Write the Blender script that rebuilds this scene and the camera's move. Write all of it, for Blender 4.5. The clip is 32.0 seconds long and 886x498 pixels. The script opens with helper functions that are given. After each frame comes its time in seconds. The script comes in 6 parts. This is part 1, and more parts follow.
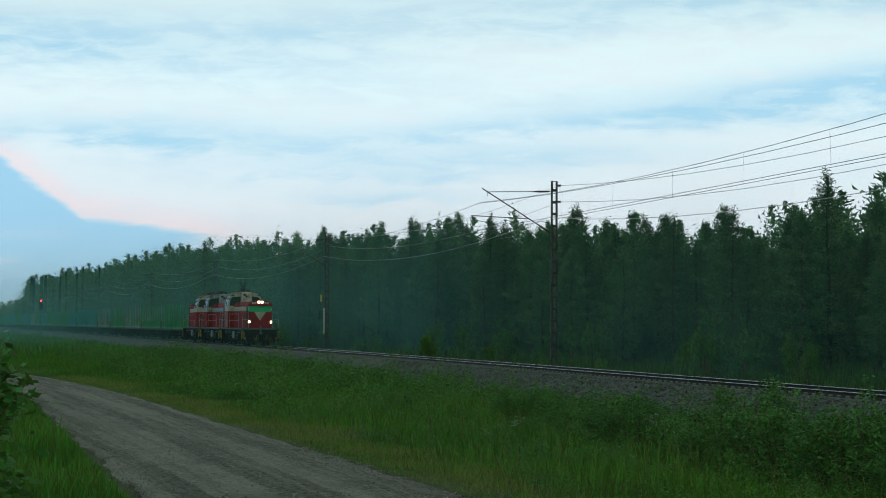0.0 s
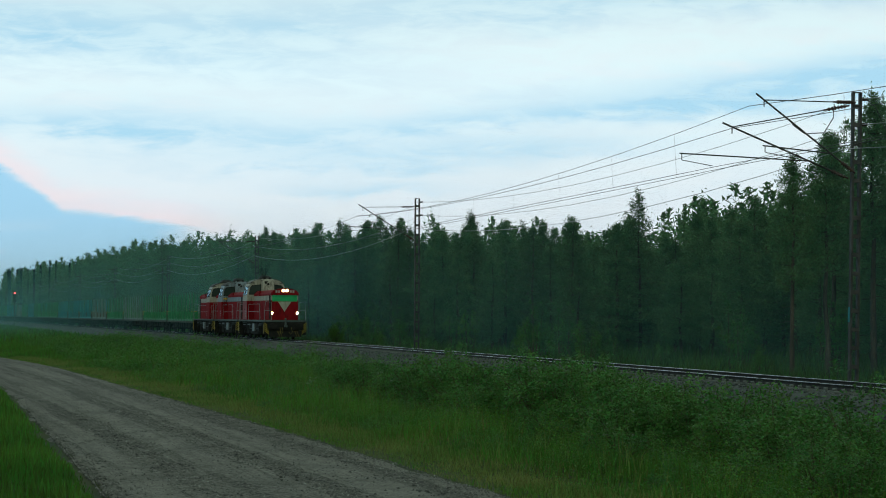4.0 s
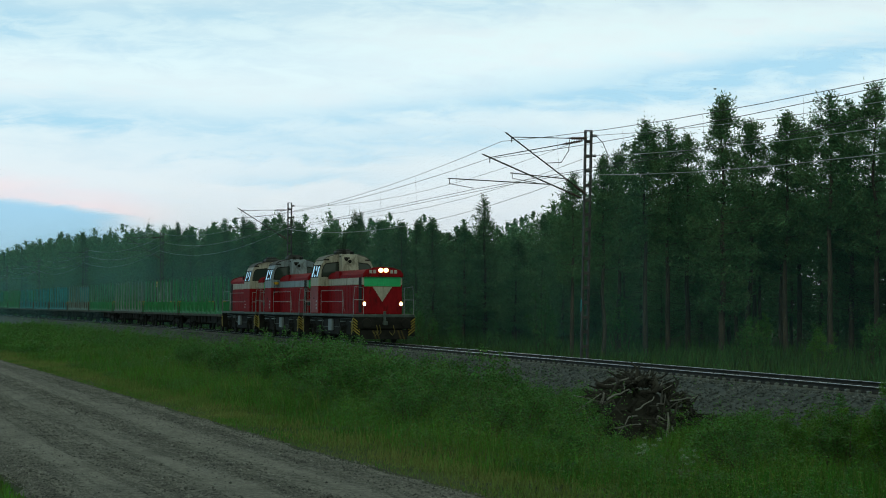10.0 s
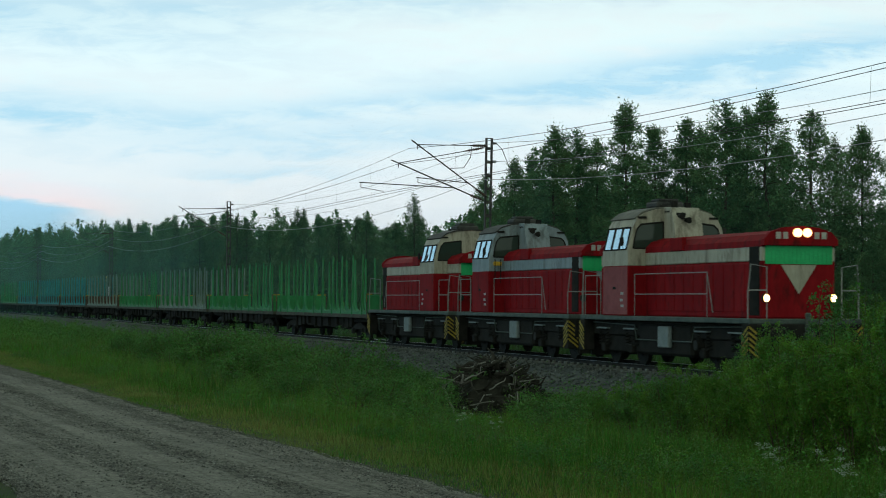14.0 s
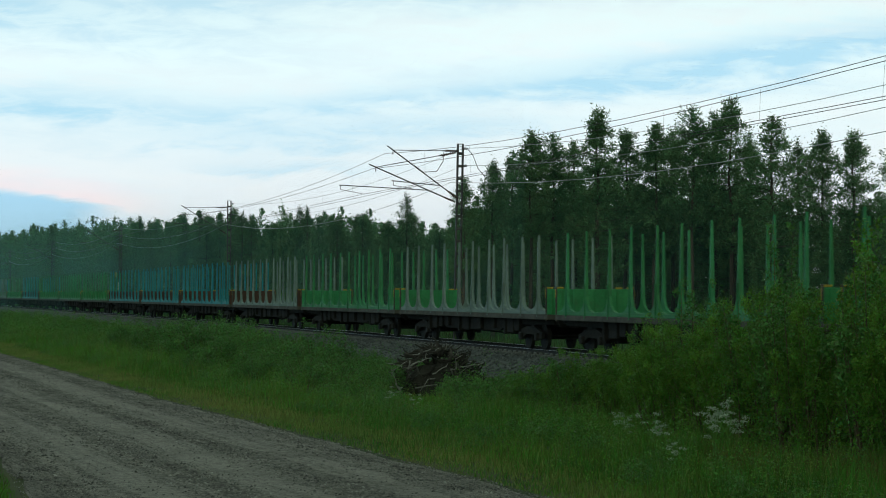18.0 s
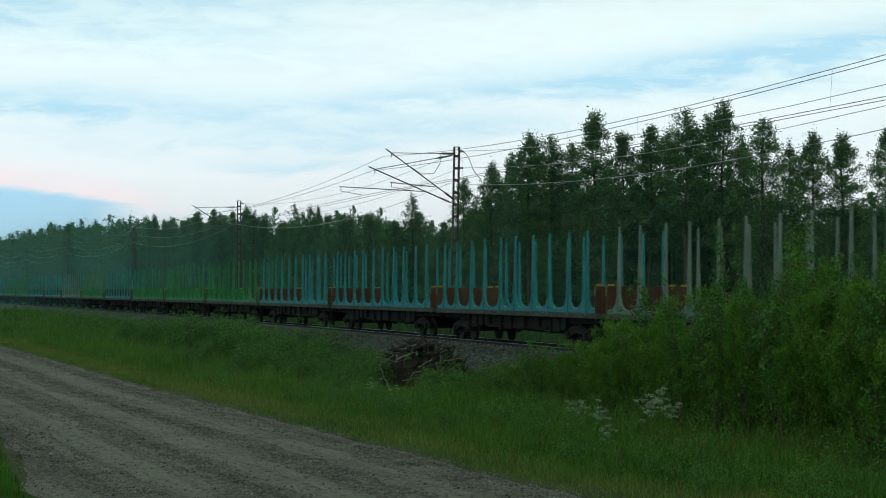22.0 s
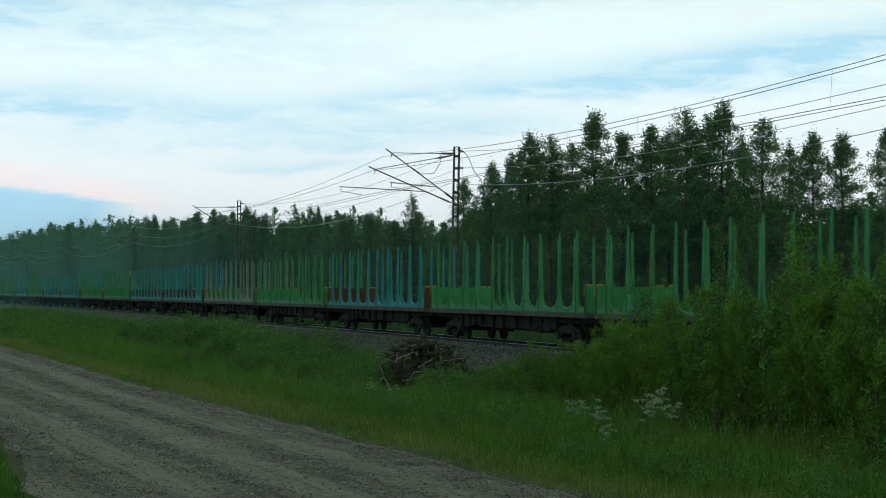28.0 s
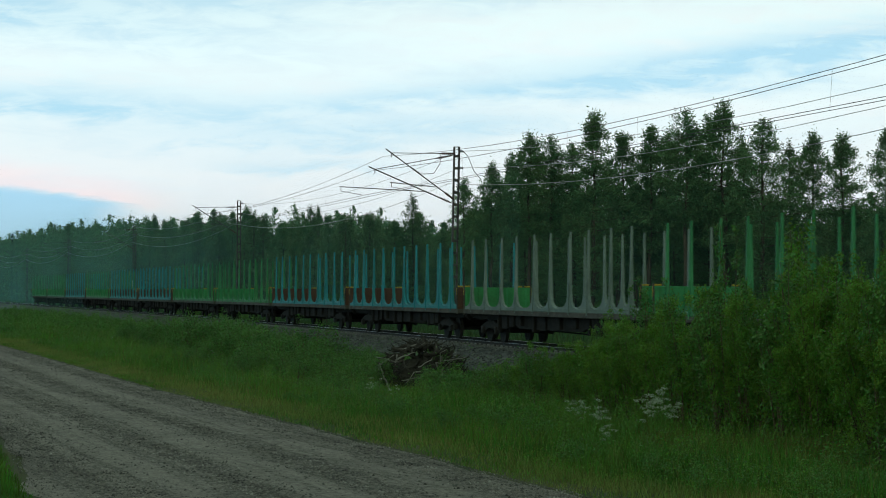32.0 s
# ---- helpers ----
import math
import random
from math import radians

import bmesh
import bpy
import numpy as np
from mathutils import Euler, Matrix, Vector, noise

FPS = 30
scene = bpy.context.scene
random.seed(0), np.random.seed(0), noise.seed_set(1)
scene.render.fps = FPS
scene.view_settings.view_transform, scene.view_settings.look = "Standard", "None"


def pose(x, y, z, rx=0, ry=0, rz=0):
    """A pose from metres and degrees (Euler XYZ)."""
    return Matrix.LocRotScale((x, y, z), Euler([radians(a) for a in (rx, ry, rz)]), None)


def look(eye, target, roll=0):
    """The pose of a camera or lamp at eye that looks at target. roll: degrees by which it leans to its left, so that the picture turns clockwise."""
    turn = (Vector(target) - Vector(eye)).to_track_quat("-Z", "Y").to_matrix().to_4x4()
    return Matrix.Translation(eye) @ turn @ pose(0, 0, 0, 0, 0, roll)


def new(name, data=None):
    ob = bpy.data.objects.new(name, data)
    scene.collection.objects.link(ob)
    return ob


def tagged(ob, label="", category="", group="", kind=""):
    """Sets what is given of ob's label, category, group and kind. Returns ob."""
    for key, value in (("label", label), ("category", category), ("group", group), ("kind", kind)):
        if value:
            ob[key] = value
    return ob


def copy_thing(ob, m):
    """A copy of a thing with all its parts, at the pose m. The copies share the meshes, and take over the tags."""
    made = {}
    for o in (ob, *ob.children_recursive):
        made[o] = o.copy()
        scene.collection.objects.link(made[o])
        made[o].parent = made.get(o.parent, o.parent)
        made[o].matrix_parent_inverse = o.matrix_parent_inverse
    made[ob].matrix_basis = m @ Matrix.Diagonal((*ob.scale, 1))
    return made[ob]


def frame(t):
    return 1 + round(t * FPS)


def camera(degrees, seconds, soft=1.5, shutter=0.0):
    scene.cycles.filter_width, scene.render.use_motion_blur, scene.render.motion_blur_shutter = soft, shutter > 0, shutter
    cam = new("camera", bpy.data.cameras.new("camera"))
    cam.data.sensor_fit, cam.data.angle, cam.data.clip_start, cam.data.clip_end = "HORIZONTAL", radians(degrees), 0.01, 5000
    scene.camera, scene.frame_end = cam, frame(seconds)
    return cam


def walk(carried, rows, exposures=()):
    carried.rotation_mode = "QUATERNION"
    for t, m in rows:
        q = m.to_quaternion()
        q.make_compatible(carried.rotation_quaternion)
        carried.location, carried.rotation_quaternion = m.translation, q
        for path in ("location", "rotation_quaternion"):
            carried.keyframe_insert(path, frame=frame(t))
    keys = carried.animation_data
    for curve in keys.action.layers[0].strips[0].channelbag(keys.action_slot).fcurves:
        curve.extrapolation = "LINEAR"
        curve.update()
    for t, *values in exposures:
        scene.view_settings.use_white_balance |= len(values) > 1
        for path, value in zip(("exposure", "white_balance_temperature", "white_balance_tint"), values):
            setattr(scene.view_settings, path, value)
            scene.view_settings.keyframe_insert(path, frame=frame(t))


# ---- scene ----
# ---- camera ----
LENS = 24.84
cam = camera(LENS, 32.0, soft=1.0, shutter=0.2)
ROLL = -0.3
# seconds, x, y, z, degrees to the right, degrees up
CAM = [
    (0.0, -18.24, 59.54, 1.93, -2.33, 2.14), (1.0, -16.70, 54.76, 1.93, -2.41, 2.08),
    (2.0, -14.55, 47.90, 1.89, -2.20, 2.04), (3.0, -12.35, 40.60, 1.88, -1.98, 1.98),
    (6.0, -9.50, 29.80, 1.90, -1.54, 1.78), (7.0, -8.40, 26.98, 1.90, -1.49, 1.74),
    (8.0, -7.62, 24.43, 1.91, -1.11, 1.69), (9.0, -6.64, 21.71, 1.92, -0.78, 1.66),
    (10.0, -5.40, 17.81, 1.95, -0.04, 1.62), (11.0, -4.83, 15.93, 1.95, 0.27, 1.58),
    (12.0, -4.23, 13.97, 1.95, 0.66, 1.53), (13.0, -3.73, 12.30, 1.95, 0.98, 1.50),
    (14.0, -3.12, 10.35, 1.94, 1.05, 1.46), (17.0, -1.57, 5.29, 1.91, 0.70, 1.37),
    (18.0, -1.06, 3.57, 1.91, 0.52, 1.33), (19.0, -0.55, 1.87, 1.90, 0.32, 1.30),
    (20.0, 0.00, 0.00, 1.90, 0.00, 1.27), (26.0, 0.00, 0.00, 1.90, 0.00, 1.27),
    (32.0, 0.00, 0.00, 1.90, 0.00, 1.27),
]
walk(cam, [(t, pose(x, y, z, 90 + up, ROLL, -yaw)) for t, x, y, z, yaw, up in CAM],
     [(0, -0.10, 6350, 10), (3, -0.08, 6350, 10), (6, -0.09, 6410, 10), (9, -0.08, 6430, 10), (13, -0.03, 6480, 10), (17, 0, 6540, 10), (20, 0.01, 6600, 10), (32, 0.01, 6600, 10)])

# ---- world and light ----


def nodes_of(owner):
    owner.use_nodes = True
    tree = owner.node_tree
    tree.nodes.clear()
    return tree, tree.nodes, tree.links


def node(tree, kind, inputs=(), operation="", use_clamp=False, data_type="", blend_type="", interpolation_type=""):
    n = tree.nodes.new(kind)
    if operation:
        n.operation, n.use_clamp = operation, use_clamp
    if data_type:
        n.data_type, n.blend_type = data_type, blend_type
    if interpolation_type:
        n.interpolation_type = interpolation_type
    for key, v in dict(inputs).items():
        if isinstance(v, bpy.types.NodeSocket):
            tree.links.new(v, n.inputs[key])
        else:
            n.inputs[key].default_value = v
    return n


def calc(tree, op, a, b=0.0, clamp=False):
    return node(tree, "ShaderNodeMath", {0: a, 1: b}, operation=op, use_clamp=clamp).outputs[0]


def blend(tree, f, a, b, how="MIX"):
    n = node(tree, "ShaderNodeMix", {0: f}, data_type="RGBA", blend_type=how)
    for i, v in ((6, a), (7, b)):
        if isinstance(v, bpy.types.NodeSocket):
            tree.links.new(v, n.inputs[i])
        else:
            n.inputs[i].default_value = (*v[:3], 1)
    return n.outputs[2]


def smooth(tree, v, lo, hi):
    return node(tree, "ShaderNodeMapRange", {0: v, 1: lo, 2: hi, 3: 0.0, 4: 1.0}, interpolation_type="SMOOTHSTEP").outputs[0]


def make_world():
    world = bpy.data.worlds.new("evening_sky")
    scene.world = world
    tree, n, l = nodes_of(world)
    co = node(tree, "ShaderNodeTexCoord").outputs["Generated"]
    sep = node(tree, "ShaderNodeSeparateXYZ", {0: co})
    x, y, z = sep.outputs
    depth = calc(tree, "MAXIMUM", calc(tree, "ABSOLUTE", y), 0.12)
    u, v = calc(tree, "DIVIDE", x, depth), calc(tree, "DIVIDE", z, depth)
    # broad cloud sheets, long across the view
    flat = node(tree, "ShaderNodeCombineXYZ", {0: calc(tree, "MULTIPLY", u, 9.0), 1: calc(tree, "MULTIPLY", v, 52.0), 2: 3.1}).outputs[0]
    n1 = node(tree, "ShaderNodeTexNoise", {"Vector": flat, "Scale": 0.75, "Detail": 6.0, "Roughness": 0.55, "Distortion": 0.6}).outputs[0]
    fine = node(tree, "ShaderNodeCombineXYZ", {0: calc(tree, "MULTIPLY", u, 30.0), 1: calc(tree, "MULTIPLY", v, 120.0), 2: 8.2}).outputs[0]
    n2 = node(tree, "ShaderNodeTexNoise", {"Vector": fine, "Scale": 1.0, "Detail": 5.0, "Roughness": 0.6, "Distortion": 0.4}).outputs[0]
    warp = calc(tree, "MULTIPLY", calc(tree, "SUBTRACT", n2, 0.5), 0.018)
    warp = calc(tree, "ADD", warp, calc(tree, "MULTIPLY", calc(tree, "SUBTRACT", n1, 0.5), 0.02))
    # blue openings between the clouds: centre u, v, half sizes, tilt, strength
    gaps = [(-0.20, 0.096, 0.085, 0.008, -0.02, 0.8), (-0.075, 0.077, 0.075, 0.007, 0.02, 0.75), (0.13, 0.113, 0.10, 0.009, 0.12, 0.75),
            (-0.04, 0.096, 0.10, 0.006, 0.10, 0.55), (0.02, 0.085, 0.06, 0.004, 0.0, 0.45), (-0.07, 0.063, 0.04, 0.0028, 0.0, 0.5),
            (0.20, 0.128, 0.10, 0.006, 0.10, 0.7), (-0.30, 0.15, 0.20, 0.016, -0.12, 0.7), (0.05, 0.16, 0.25, 0.012, 0.05, 0.6)]
    total = None
    for cu, cv, ru, rv, tilt, gain in gaps:
        du = calc(tree, "DIVIDE", calc(tree, "SUBTRACT", u, cu), ru)
        dv = calc(tree, "SUBTRACT", calc(tree, "ADD", v, warp), cv)
        dv = calc(tree, "DIVIDE", calc(tree, "SUBTRACT", dv, calc(tree, "MULTIPLY", calc(tree, "SUBTRACT", u, cu), tilt)), rv)
        d = calc(tree, "ADD", calc(tree, "MULTIPLY", du, du), calc(tree, "MULTIPLY", dv, dv))
        g = calc(tree, "MULTIPLY", calc(tree, "EXPONENT", calc(tree, "MULTIPLY", d, -0.8)), gain)
        total = g if total is None else calc(tree, "ADD", total, g)
    streak = calc(tree, "MULTIPLY", smooth(tree, n1, 0.50, 0.72), 0.2)
    total = calc(tree, "ADD", total, streak, clamp=True)
    total = calc(tree, "MULTIPLY", total, calc(tree, "ADD", 0.55, calc(tree, "MULTIPLY", smooth(tree, n2, 0.35, 0.65), 0.6)), clamp=True)
    # the clear wedge low over the woods, with its lit rim
    steep = calc(tree, "MULTIPLY", calc(tree, "MAXIMUM", calc(tree, "SUBTRACT", -0.222, u), 0.0), 0.55)
    rim = calc(tree, "SUBTRACT", calc(tree, "ADD", steep, calc(tree, "ADD", 0.0213, calc(tree, "MULTIPLY", u, -0.152))), calc(tree, "ADD", v, calc(tree, "MULTIPLY", warp, 0.55)))
    wedge = calc(tree, "MULTIPLY", smooth(tree, rim, -0.001, 0.005), smooth(tree, calc(tree, "ADD", u, calc(tree, "MULTIPLY", warp, 3.0)), -0.135, -0.185))
    low = calc(tree, "MULTIPLY", smooth(tree, n1, 0.48, 0.62), smooth(tree, v, 0.05, 0.03))
    wedge = calc(tree, "MULTIPLY", wedge, calc(tree, "SUBTRACT", 1.0, calc(tree, "MULTIPLY", low, 0.6)))
    pink = calc(tree, "MULTIPLY", smooth(tree, rim, -0.016, -0.001), smooth(tree, rim, 0.004, 0.0))
    pink = calc(tree, "MULTIPLY", pink, smooth(tree, u, -0.12, -0.17))
    clear = node(tree, "ShaderNodeTexSky")
    clear.sky_type, clear.sun_disc, clear.sun_elevation, clear.sun_rotation = "NISHITA", False, radians(8), radians(200)
    clear = clear.outputs[0]
    blue = blend(tree, 0.06, (0.35, 0.66, 0.90), clear, "ADD")
    blue = blend(tree, smooth(tree, v, 0.06, 0.0), (0.36, 0.67, 0.90), (0.42, 0.66, 0.80))
    cloud = blend(tree, smooth(tree, v, 0.14, 0.03), (0.80, 0.98, 1.0), (0.76, 0.85, 0.92))
    cloud = blend(tree, calc(tree, "MULTIPLY", smooth(tree, n2, 0.35, 0.7), 0.5), cloud, (0.83, 0.90, 0.93))
    cloud = blend(tree, calc(tree, "MULTIPLY", pink, 0.55), cloud, (0.95, 0.76, 0.80))
    sky = blend(tree, total, cloud, (0.42, 0.72, 0.90))
    sky = blend(tree, wedge, sky, blue)
    sky = blend(tree, 0.01, sky, clear, "ADD")
    # dusk: the sky dims steadily towards the zenith
    sky = blend(tree, smooth(tree, y, 0.15, -0.5), sky, (0.70, 0.86, 0.72))
    sky = blend(tree, calc(tree, "POWER", smooth(tree, z, 0.12, 0.95), 0.45), sky, (0.205, 0.285, 0.228))
    sky = blend(tree, smooth(tree, z, 0.0, -0.02), sky, (0.02, 0.03, 0.02))
    bg = node(tree, "ShaderNodeBackground", {"Color": sky, "Strength": 1.0})
    out = node(tree, "ShaderNodeOutputWorld", {"Surface": bg.outputs[0]})


make_world()
sun = new("sun", bpy.data.lights.new("sun", "SUN"))
sun.data.energy, sun.data.angle, sun.data.color = 0.2, radians(25), (0.95, 1.0, 0.80)
sun.matrix_world = look((0, 0, 60), (22, 60, 25))

# ---- materials ----


def mat(name, a, b, scale=3.0, rough=0.8, metal=0.0, bump=0.2, grain=12.0, dirt=None, dirt_amount=0.4, vary=0.0, island=0.0,
        translucent=0.0, coords="Object", stretch=(1, 1, 1), spec=0.3, emit=None, emit_gain=0.0):
    """Two tones mixed by noise at one scale, finer grain over them, stains of a third tone, and variation from piece to piece."""
    m = bpy.data.materials.new(name)
    tree, n, l = nodes_of(m)
    co = node(tree, "ShaderNodeTexCoord").outputs[coords] if coords != "Position" else node(tree, "ShaderNodeNewGeometry").outputs["Position"]
    co = node(tree, "ShaderNodeMapping", {0: co, 3: stretch}).outputs[0]
    big = node(tree, "ShaderNodeTexNoise", {"Vector": co, "Scale": scale, "Detail": 3.0, "Roughness": 0.6}).outputs[0]
    small = node(tree, "ShaderNodeTexNoise", {"Vector": co, "Scale": scale * grain, "Detail": 2.0, "Roughness": 0.6}).outputs[0]
    col = blend(tree, smooth(tree, big, 0.35, 0.65), a, b)
    shade = calc(tree, "ADD", 0.72, calc(tree, "MULTIPLY", small, 0.56))
    col = blend(tree, 1.0, col, node(tree, "ShaderNodeCombineColor", {0: shade, 1: shade, 2: shade}).outputs[0], "MULTIPLY")
    if dirt:
        d = node(tree, "ShaderNodeTexNoise", {"Vector": co, "Scale": scale * 2.3, "Detail": 5.0, "Roughness": 0.7, "Distortion": 0.5}).outputs[0]
        col = blend(tree, calc(tree, "MULTIPLY", smooth(tree, d, 0.48, 0.72), dirt_amount), col, dirt)
    if vary or island:
        r = node(tree, "ShaderNodeNewGeometry").outputs["Random Per Island"] if island else node(tree, "ShaderNodeObjectInfo").outputs["Random"]
        k = island or vary
        val = calc(tree, "ADD", 1.0 - k, calc(tree, "MULTIPLY", r, 2 * k))
        hue = calc(tree, "ADD", 0.5 - 0.03 * (1 if island else 0.3), calc(tree, "MULTIPLY", r, 0.06 * (1 if island else 0.3)))
        col = node(tree, "ShaderNodeHueSaturation", {"Hue": hue, "Value": val, "Color": col}).outputs[0]
    p = node(tree, "ShaderNodeBsdfPrincipled", {"Base Color": col, "Metallic": metal, "Specular IOR Level": spec})
    rg = calc(tree, "ADD", rough - 0.1, calc(tree, "MULTIPLY", small, 0.2), clamp=True)
    l.new(rg, p.inputs["Roughness"])
    if bump:
        bm = node(tree, "ShaderNodeBump", {"Strength": bump, "Distance": 0.02, "Height": small}).outputs[0]
        l.new(bm, p.inputs["Normal"])
    if emit:
        p.inputs["Emission Color"].default_value = (*emit, 1)
        p.inputs["Emission Strength"].default_value = emit_gain
    surf = p.outputs[0]
    if translucent:
        t = node(tree, "ShaderNodeBsdfTranslucent", {"Color": col})
        surf = node(tree, "ShaderNodeMixShader", {0: translucent, 1: surf, 2: t.outputs[0]}).outputs[0]
    node(tree, "ShaderNodeOutputMaterial", {"Surface": surf})
    return m


M_SOIL = mat("meadow_soil", (0.024, 0.048, 0.008), (0.050, 0.064, 0.014), 0.25, 0.95, grain=30, bump=0.5, coords="Position", dirt=(0.038, 0.048, 0.014))


def road_material():
    """Gravel in lengthwise bands: packed wheel tracks, loose dark ridges between them."""
    m = bpy.data.materials.new("gravel_road")
    tree, n, l = nodes_of(m)
    uv = node(tree, "ShaderNodeTexCoord").outputs["UV"]
    pos = node(tree, "ShaderNodeNewGeometry").outputs["Position"]
    along = node(tree, "ShaderNodeMapping", {0: uv, 3: (0.022, 1.0, 1.0)}).outputs[0]
    bands = node(tree, "ShaderNodeTexNoise", {"Vector": along, "Scale": 1.9, "Detail": 6.0, "Roughness": 0.75, "Distortion": 0.0}).outputs[0]
    patch = node(tree, "ShaderNodeTexNoise", {"Vector": uv, "Scale": 0.5, "Detail": 4.0, "Roughness": 0.6}).outputs[0]
    grit = node(tree, "ShaderNodeTexNoise", {"Vector": pos, "Scale": 11.0, "Detail": 6.0, "Roughness": 0.85}).outputs[0]
    cell = node(tree, "ShaderNodeTexVoronoi", {"Vector": pos, "Scale": 14.0}).outputs["Color"]
    tone = node(tree, "ShaderNodeSeparateColor", {0: cell}).outputs[0]
    across = node(tree, "ShaderNodeSeparateXYZ", {0: uv}).outputs[1]
    lane = calc(tree, "COSINE", calc(tree, "MULTIPLY", calc(tree, "SUBTRACT", across, 1.75), 3.6))
    bands = calc(tree, "ADD", bands, calc(tree, "MULTIPLY", lane, 0.06))
    packed = smooth(tree, bands, 0.42, 0.60)
    col = blend(tree, smooth(tree, bands, 0.36, 0.62), (0.124, 0.119, 0.102), (0.232, 0.222, 0.192))
    col = blend(tree, calc(tree, "MULTIPLY", smooth(tree, patch, 0.45, 0.7), 0.5), col, (0.11, 0.105, 0.092))
    sharp = smooth(tree, grit, 0.42, 0.58)
    loose = calc(tree, "ADD", 0.22, calc(tree, "ADD", calc(tree, "MULTIPLY", sharp, 1.0), calc(tree, "MULTIPLY", tone, 0.45)))
    firm = calc(tree, "ADD", 0.70, calc(tree, "ADD", calc(tree, "MULTIPLY", sharp, 0.42), calc(tree, "MULTIPLY", tone, 0.2)))
    k = calc(tree, "ADD", calc(tree, "MULTIPLY", loose, calc(tree, "SUBTRACT", 1.0, packed)), calc(tree, "MULTIPLY", firm, packed))
    col = blend(tree, 1.0, col, node(tree, "ShaderNodeCombineColor", {0: k, 1: k, 2: k}).outputs[0], "MULTIPLY")
    h = calc(tree, "ADD", grit, calc(tree, "MULTIPLY", tone, 0.6))
    bm = node(tree, "ShaderNodeBump", {"Strength": 0.9, "Distance": 0.03, "Height": h}).outputs[0]
    p = node(tree, "ShaderNodeBsdfPrincipled", {"Base Color": col, "Roughness": 0.95, "Specular IOR Level": 0.2, "Normal": bm})
    node(tree, "ShaderNodeOutputMaterial", {"Surface": p.outputs[0]})
    return m


M_ROAD = road_material()
M_PEBBLE = mat("road_pebbles", (0.075, 0.078, 0.070), (0.23, 0.225, 0.205), 2.0, 0.9, grain=6, bump=0.4, island=0.55)
M_BALLAST = mat("ballast", (0.050, 0.061, 0.060), (0.092, 0.102, 0.098), 1.2, 0.9, grain=9, bump=0.9, coords="Position", dirt=(0.045, 0.048, 0.036))
M_STONE = mat("crushed_stone", (0.064, 0.077, 0.076), (0.130, 0.140, 0.134), 2.0, 0.9, grain=6, bump=0.4, island=0.45)
M_RAIL = mat("rail_side", (0.022, 0.023, 0.022), (0.040, 0.038, 0.034), 3.0, 0.8, metal=0.2, bump=0.1)
M_RAILTOP = mat("rail_head", (0.45, 0.46, 0.47), (0.55, 0.56, 0.57), 3.0, 0.28, metal=1.0, bump=0.03)
M_SLEEPER = mat("concrete_sleeper", (0.135, 0.148, 0.140), (0.195, 0.208, 0.195), 4.0, 0.9, vary=0.15, dirt=(0.06, 0.06, 0.05))
M_GRASS = mat("grass_blades", (0.047, 0.146, 0.013), (0.084, 0.202, 0.022), 0.12, 0.7, bump=0.0, grain=4, island=0.45, translucent=0.25, coords="Position")
M_DRY = mat("dry_grass", (0.195, 0.224, 0.062), (0.130, 0.198, 0.044), 0.3, 0.8, bump=0.0, grain=4, island=0.4, translucent=0.2, coords="Position")
M_WITHER = mat("withered_grass", (0.092, 0.084, 0.024), (0.140, 0.132, 0.038), 0.5, 0.85, bump=0.0, grain=4, island=0.45, translucent=0.2, coords="Position")
M_HERB = mat("herb_leaves", (0.055, 0.162, 0.026), (0.098, 0.224, 0.038), 0.3, 0.6, bump=0.0, grain=4, island=0.4, translucent=0.25, coords="Position")
# darker copy of the grass: shade before the woods put into its colour
M_EDGESHADE = mat("shade_dark_grass", (0.034, 0.082, 0.018), (0.058, 0.120, 0.026), 0.3, 0.7, bump=0.0, grain=4, island=0.45, translucent=0.15, coords="Position")
M_LEAF = mat("shrub_leaves", (0.072, 0.190, 0.020), (0.130, 0.268, 0.030), 0.6, 0.55, bump=0.0, grain=4, island=0.4, translucent=0.3)
M_WILLOW = mat("willow_leaves", (0.050, 0.146, 0.030), (0.096, 0.222, 0.044), 0.6, 0.6, bump=0.0, grain=4, island=0.45, translucent=0.25)
M_PINE = mat("pine_needles", (0.074, 0.166, 0.066), (0.118, 0.214, 0.086), 0.5, 0.7, bump=0.0, grain=3, island=0.4, translucent=0.3)
M_SPRUCE = mat("spruce_needles", (0.054, 0.114, 0.043), (0.078, 0.140, 0.052), 0.5, 0.7, bump=0.0, grain=3, island=0.35, translucent=0.25)
M_BARK = mat("pine_bark", (0.046, 0.041, 0.033), (0.082, 0.064, 0.048), 2.0, 0.95, grain=8, bump=0.8, stretch=(1, 1, 0.25), vary=0.2)
M_TWIG = mat("shrub_stem", (0.06, 0.05, 0.03), (0.10, 0.085, 0.05), 4.0, 0.9)
M_FLOWER = mat("white_flowers", (0.25, 0.33, 0.23), (0.36, 0.43, 0.32), 6.0, 0.8, bump=0, island=0.15, translucent=0.2)
M_MAST = mat("galvanised_steel", (0.045, 0.048, 0.046), (0.085, 0.085, 0.08), 2.0, 0.65, metal=0.4, bump=0.1, dirt=(0.08, 0.05, 0.03), vary=0.1)
M_INSUL = mat("brown_porcelain", (0.04, 0.025, 0.02), (0.07, 0.04, 0.03), 5.0, 0.25, bump=0.0)
M_WIRE = mat("copper_wire", (0.05, 0.055, 0.055), (0.08, 0.08, 0.08), 1.0, 0.5, metal=0.5, bump=0.0)
M_ALU = mat("aluminium_cable", (0.30, 0.33, 0.33), (0.38, 0.40, 0.40), 1.0, 0.5, metal=0.3, bump=0.0)
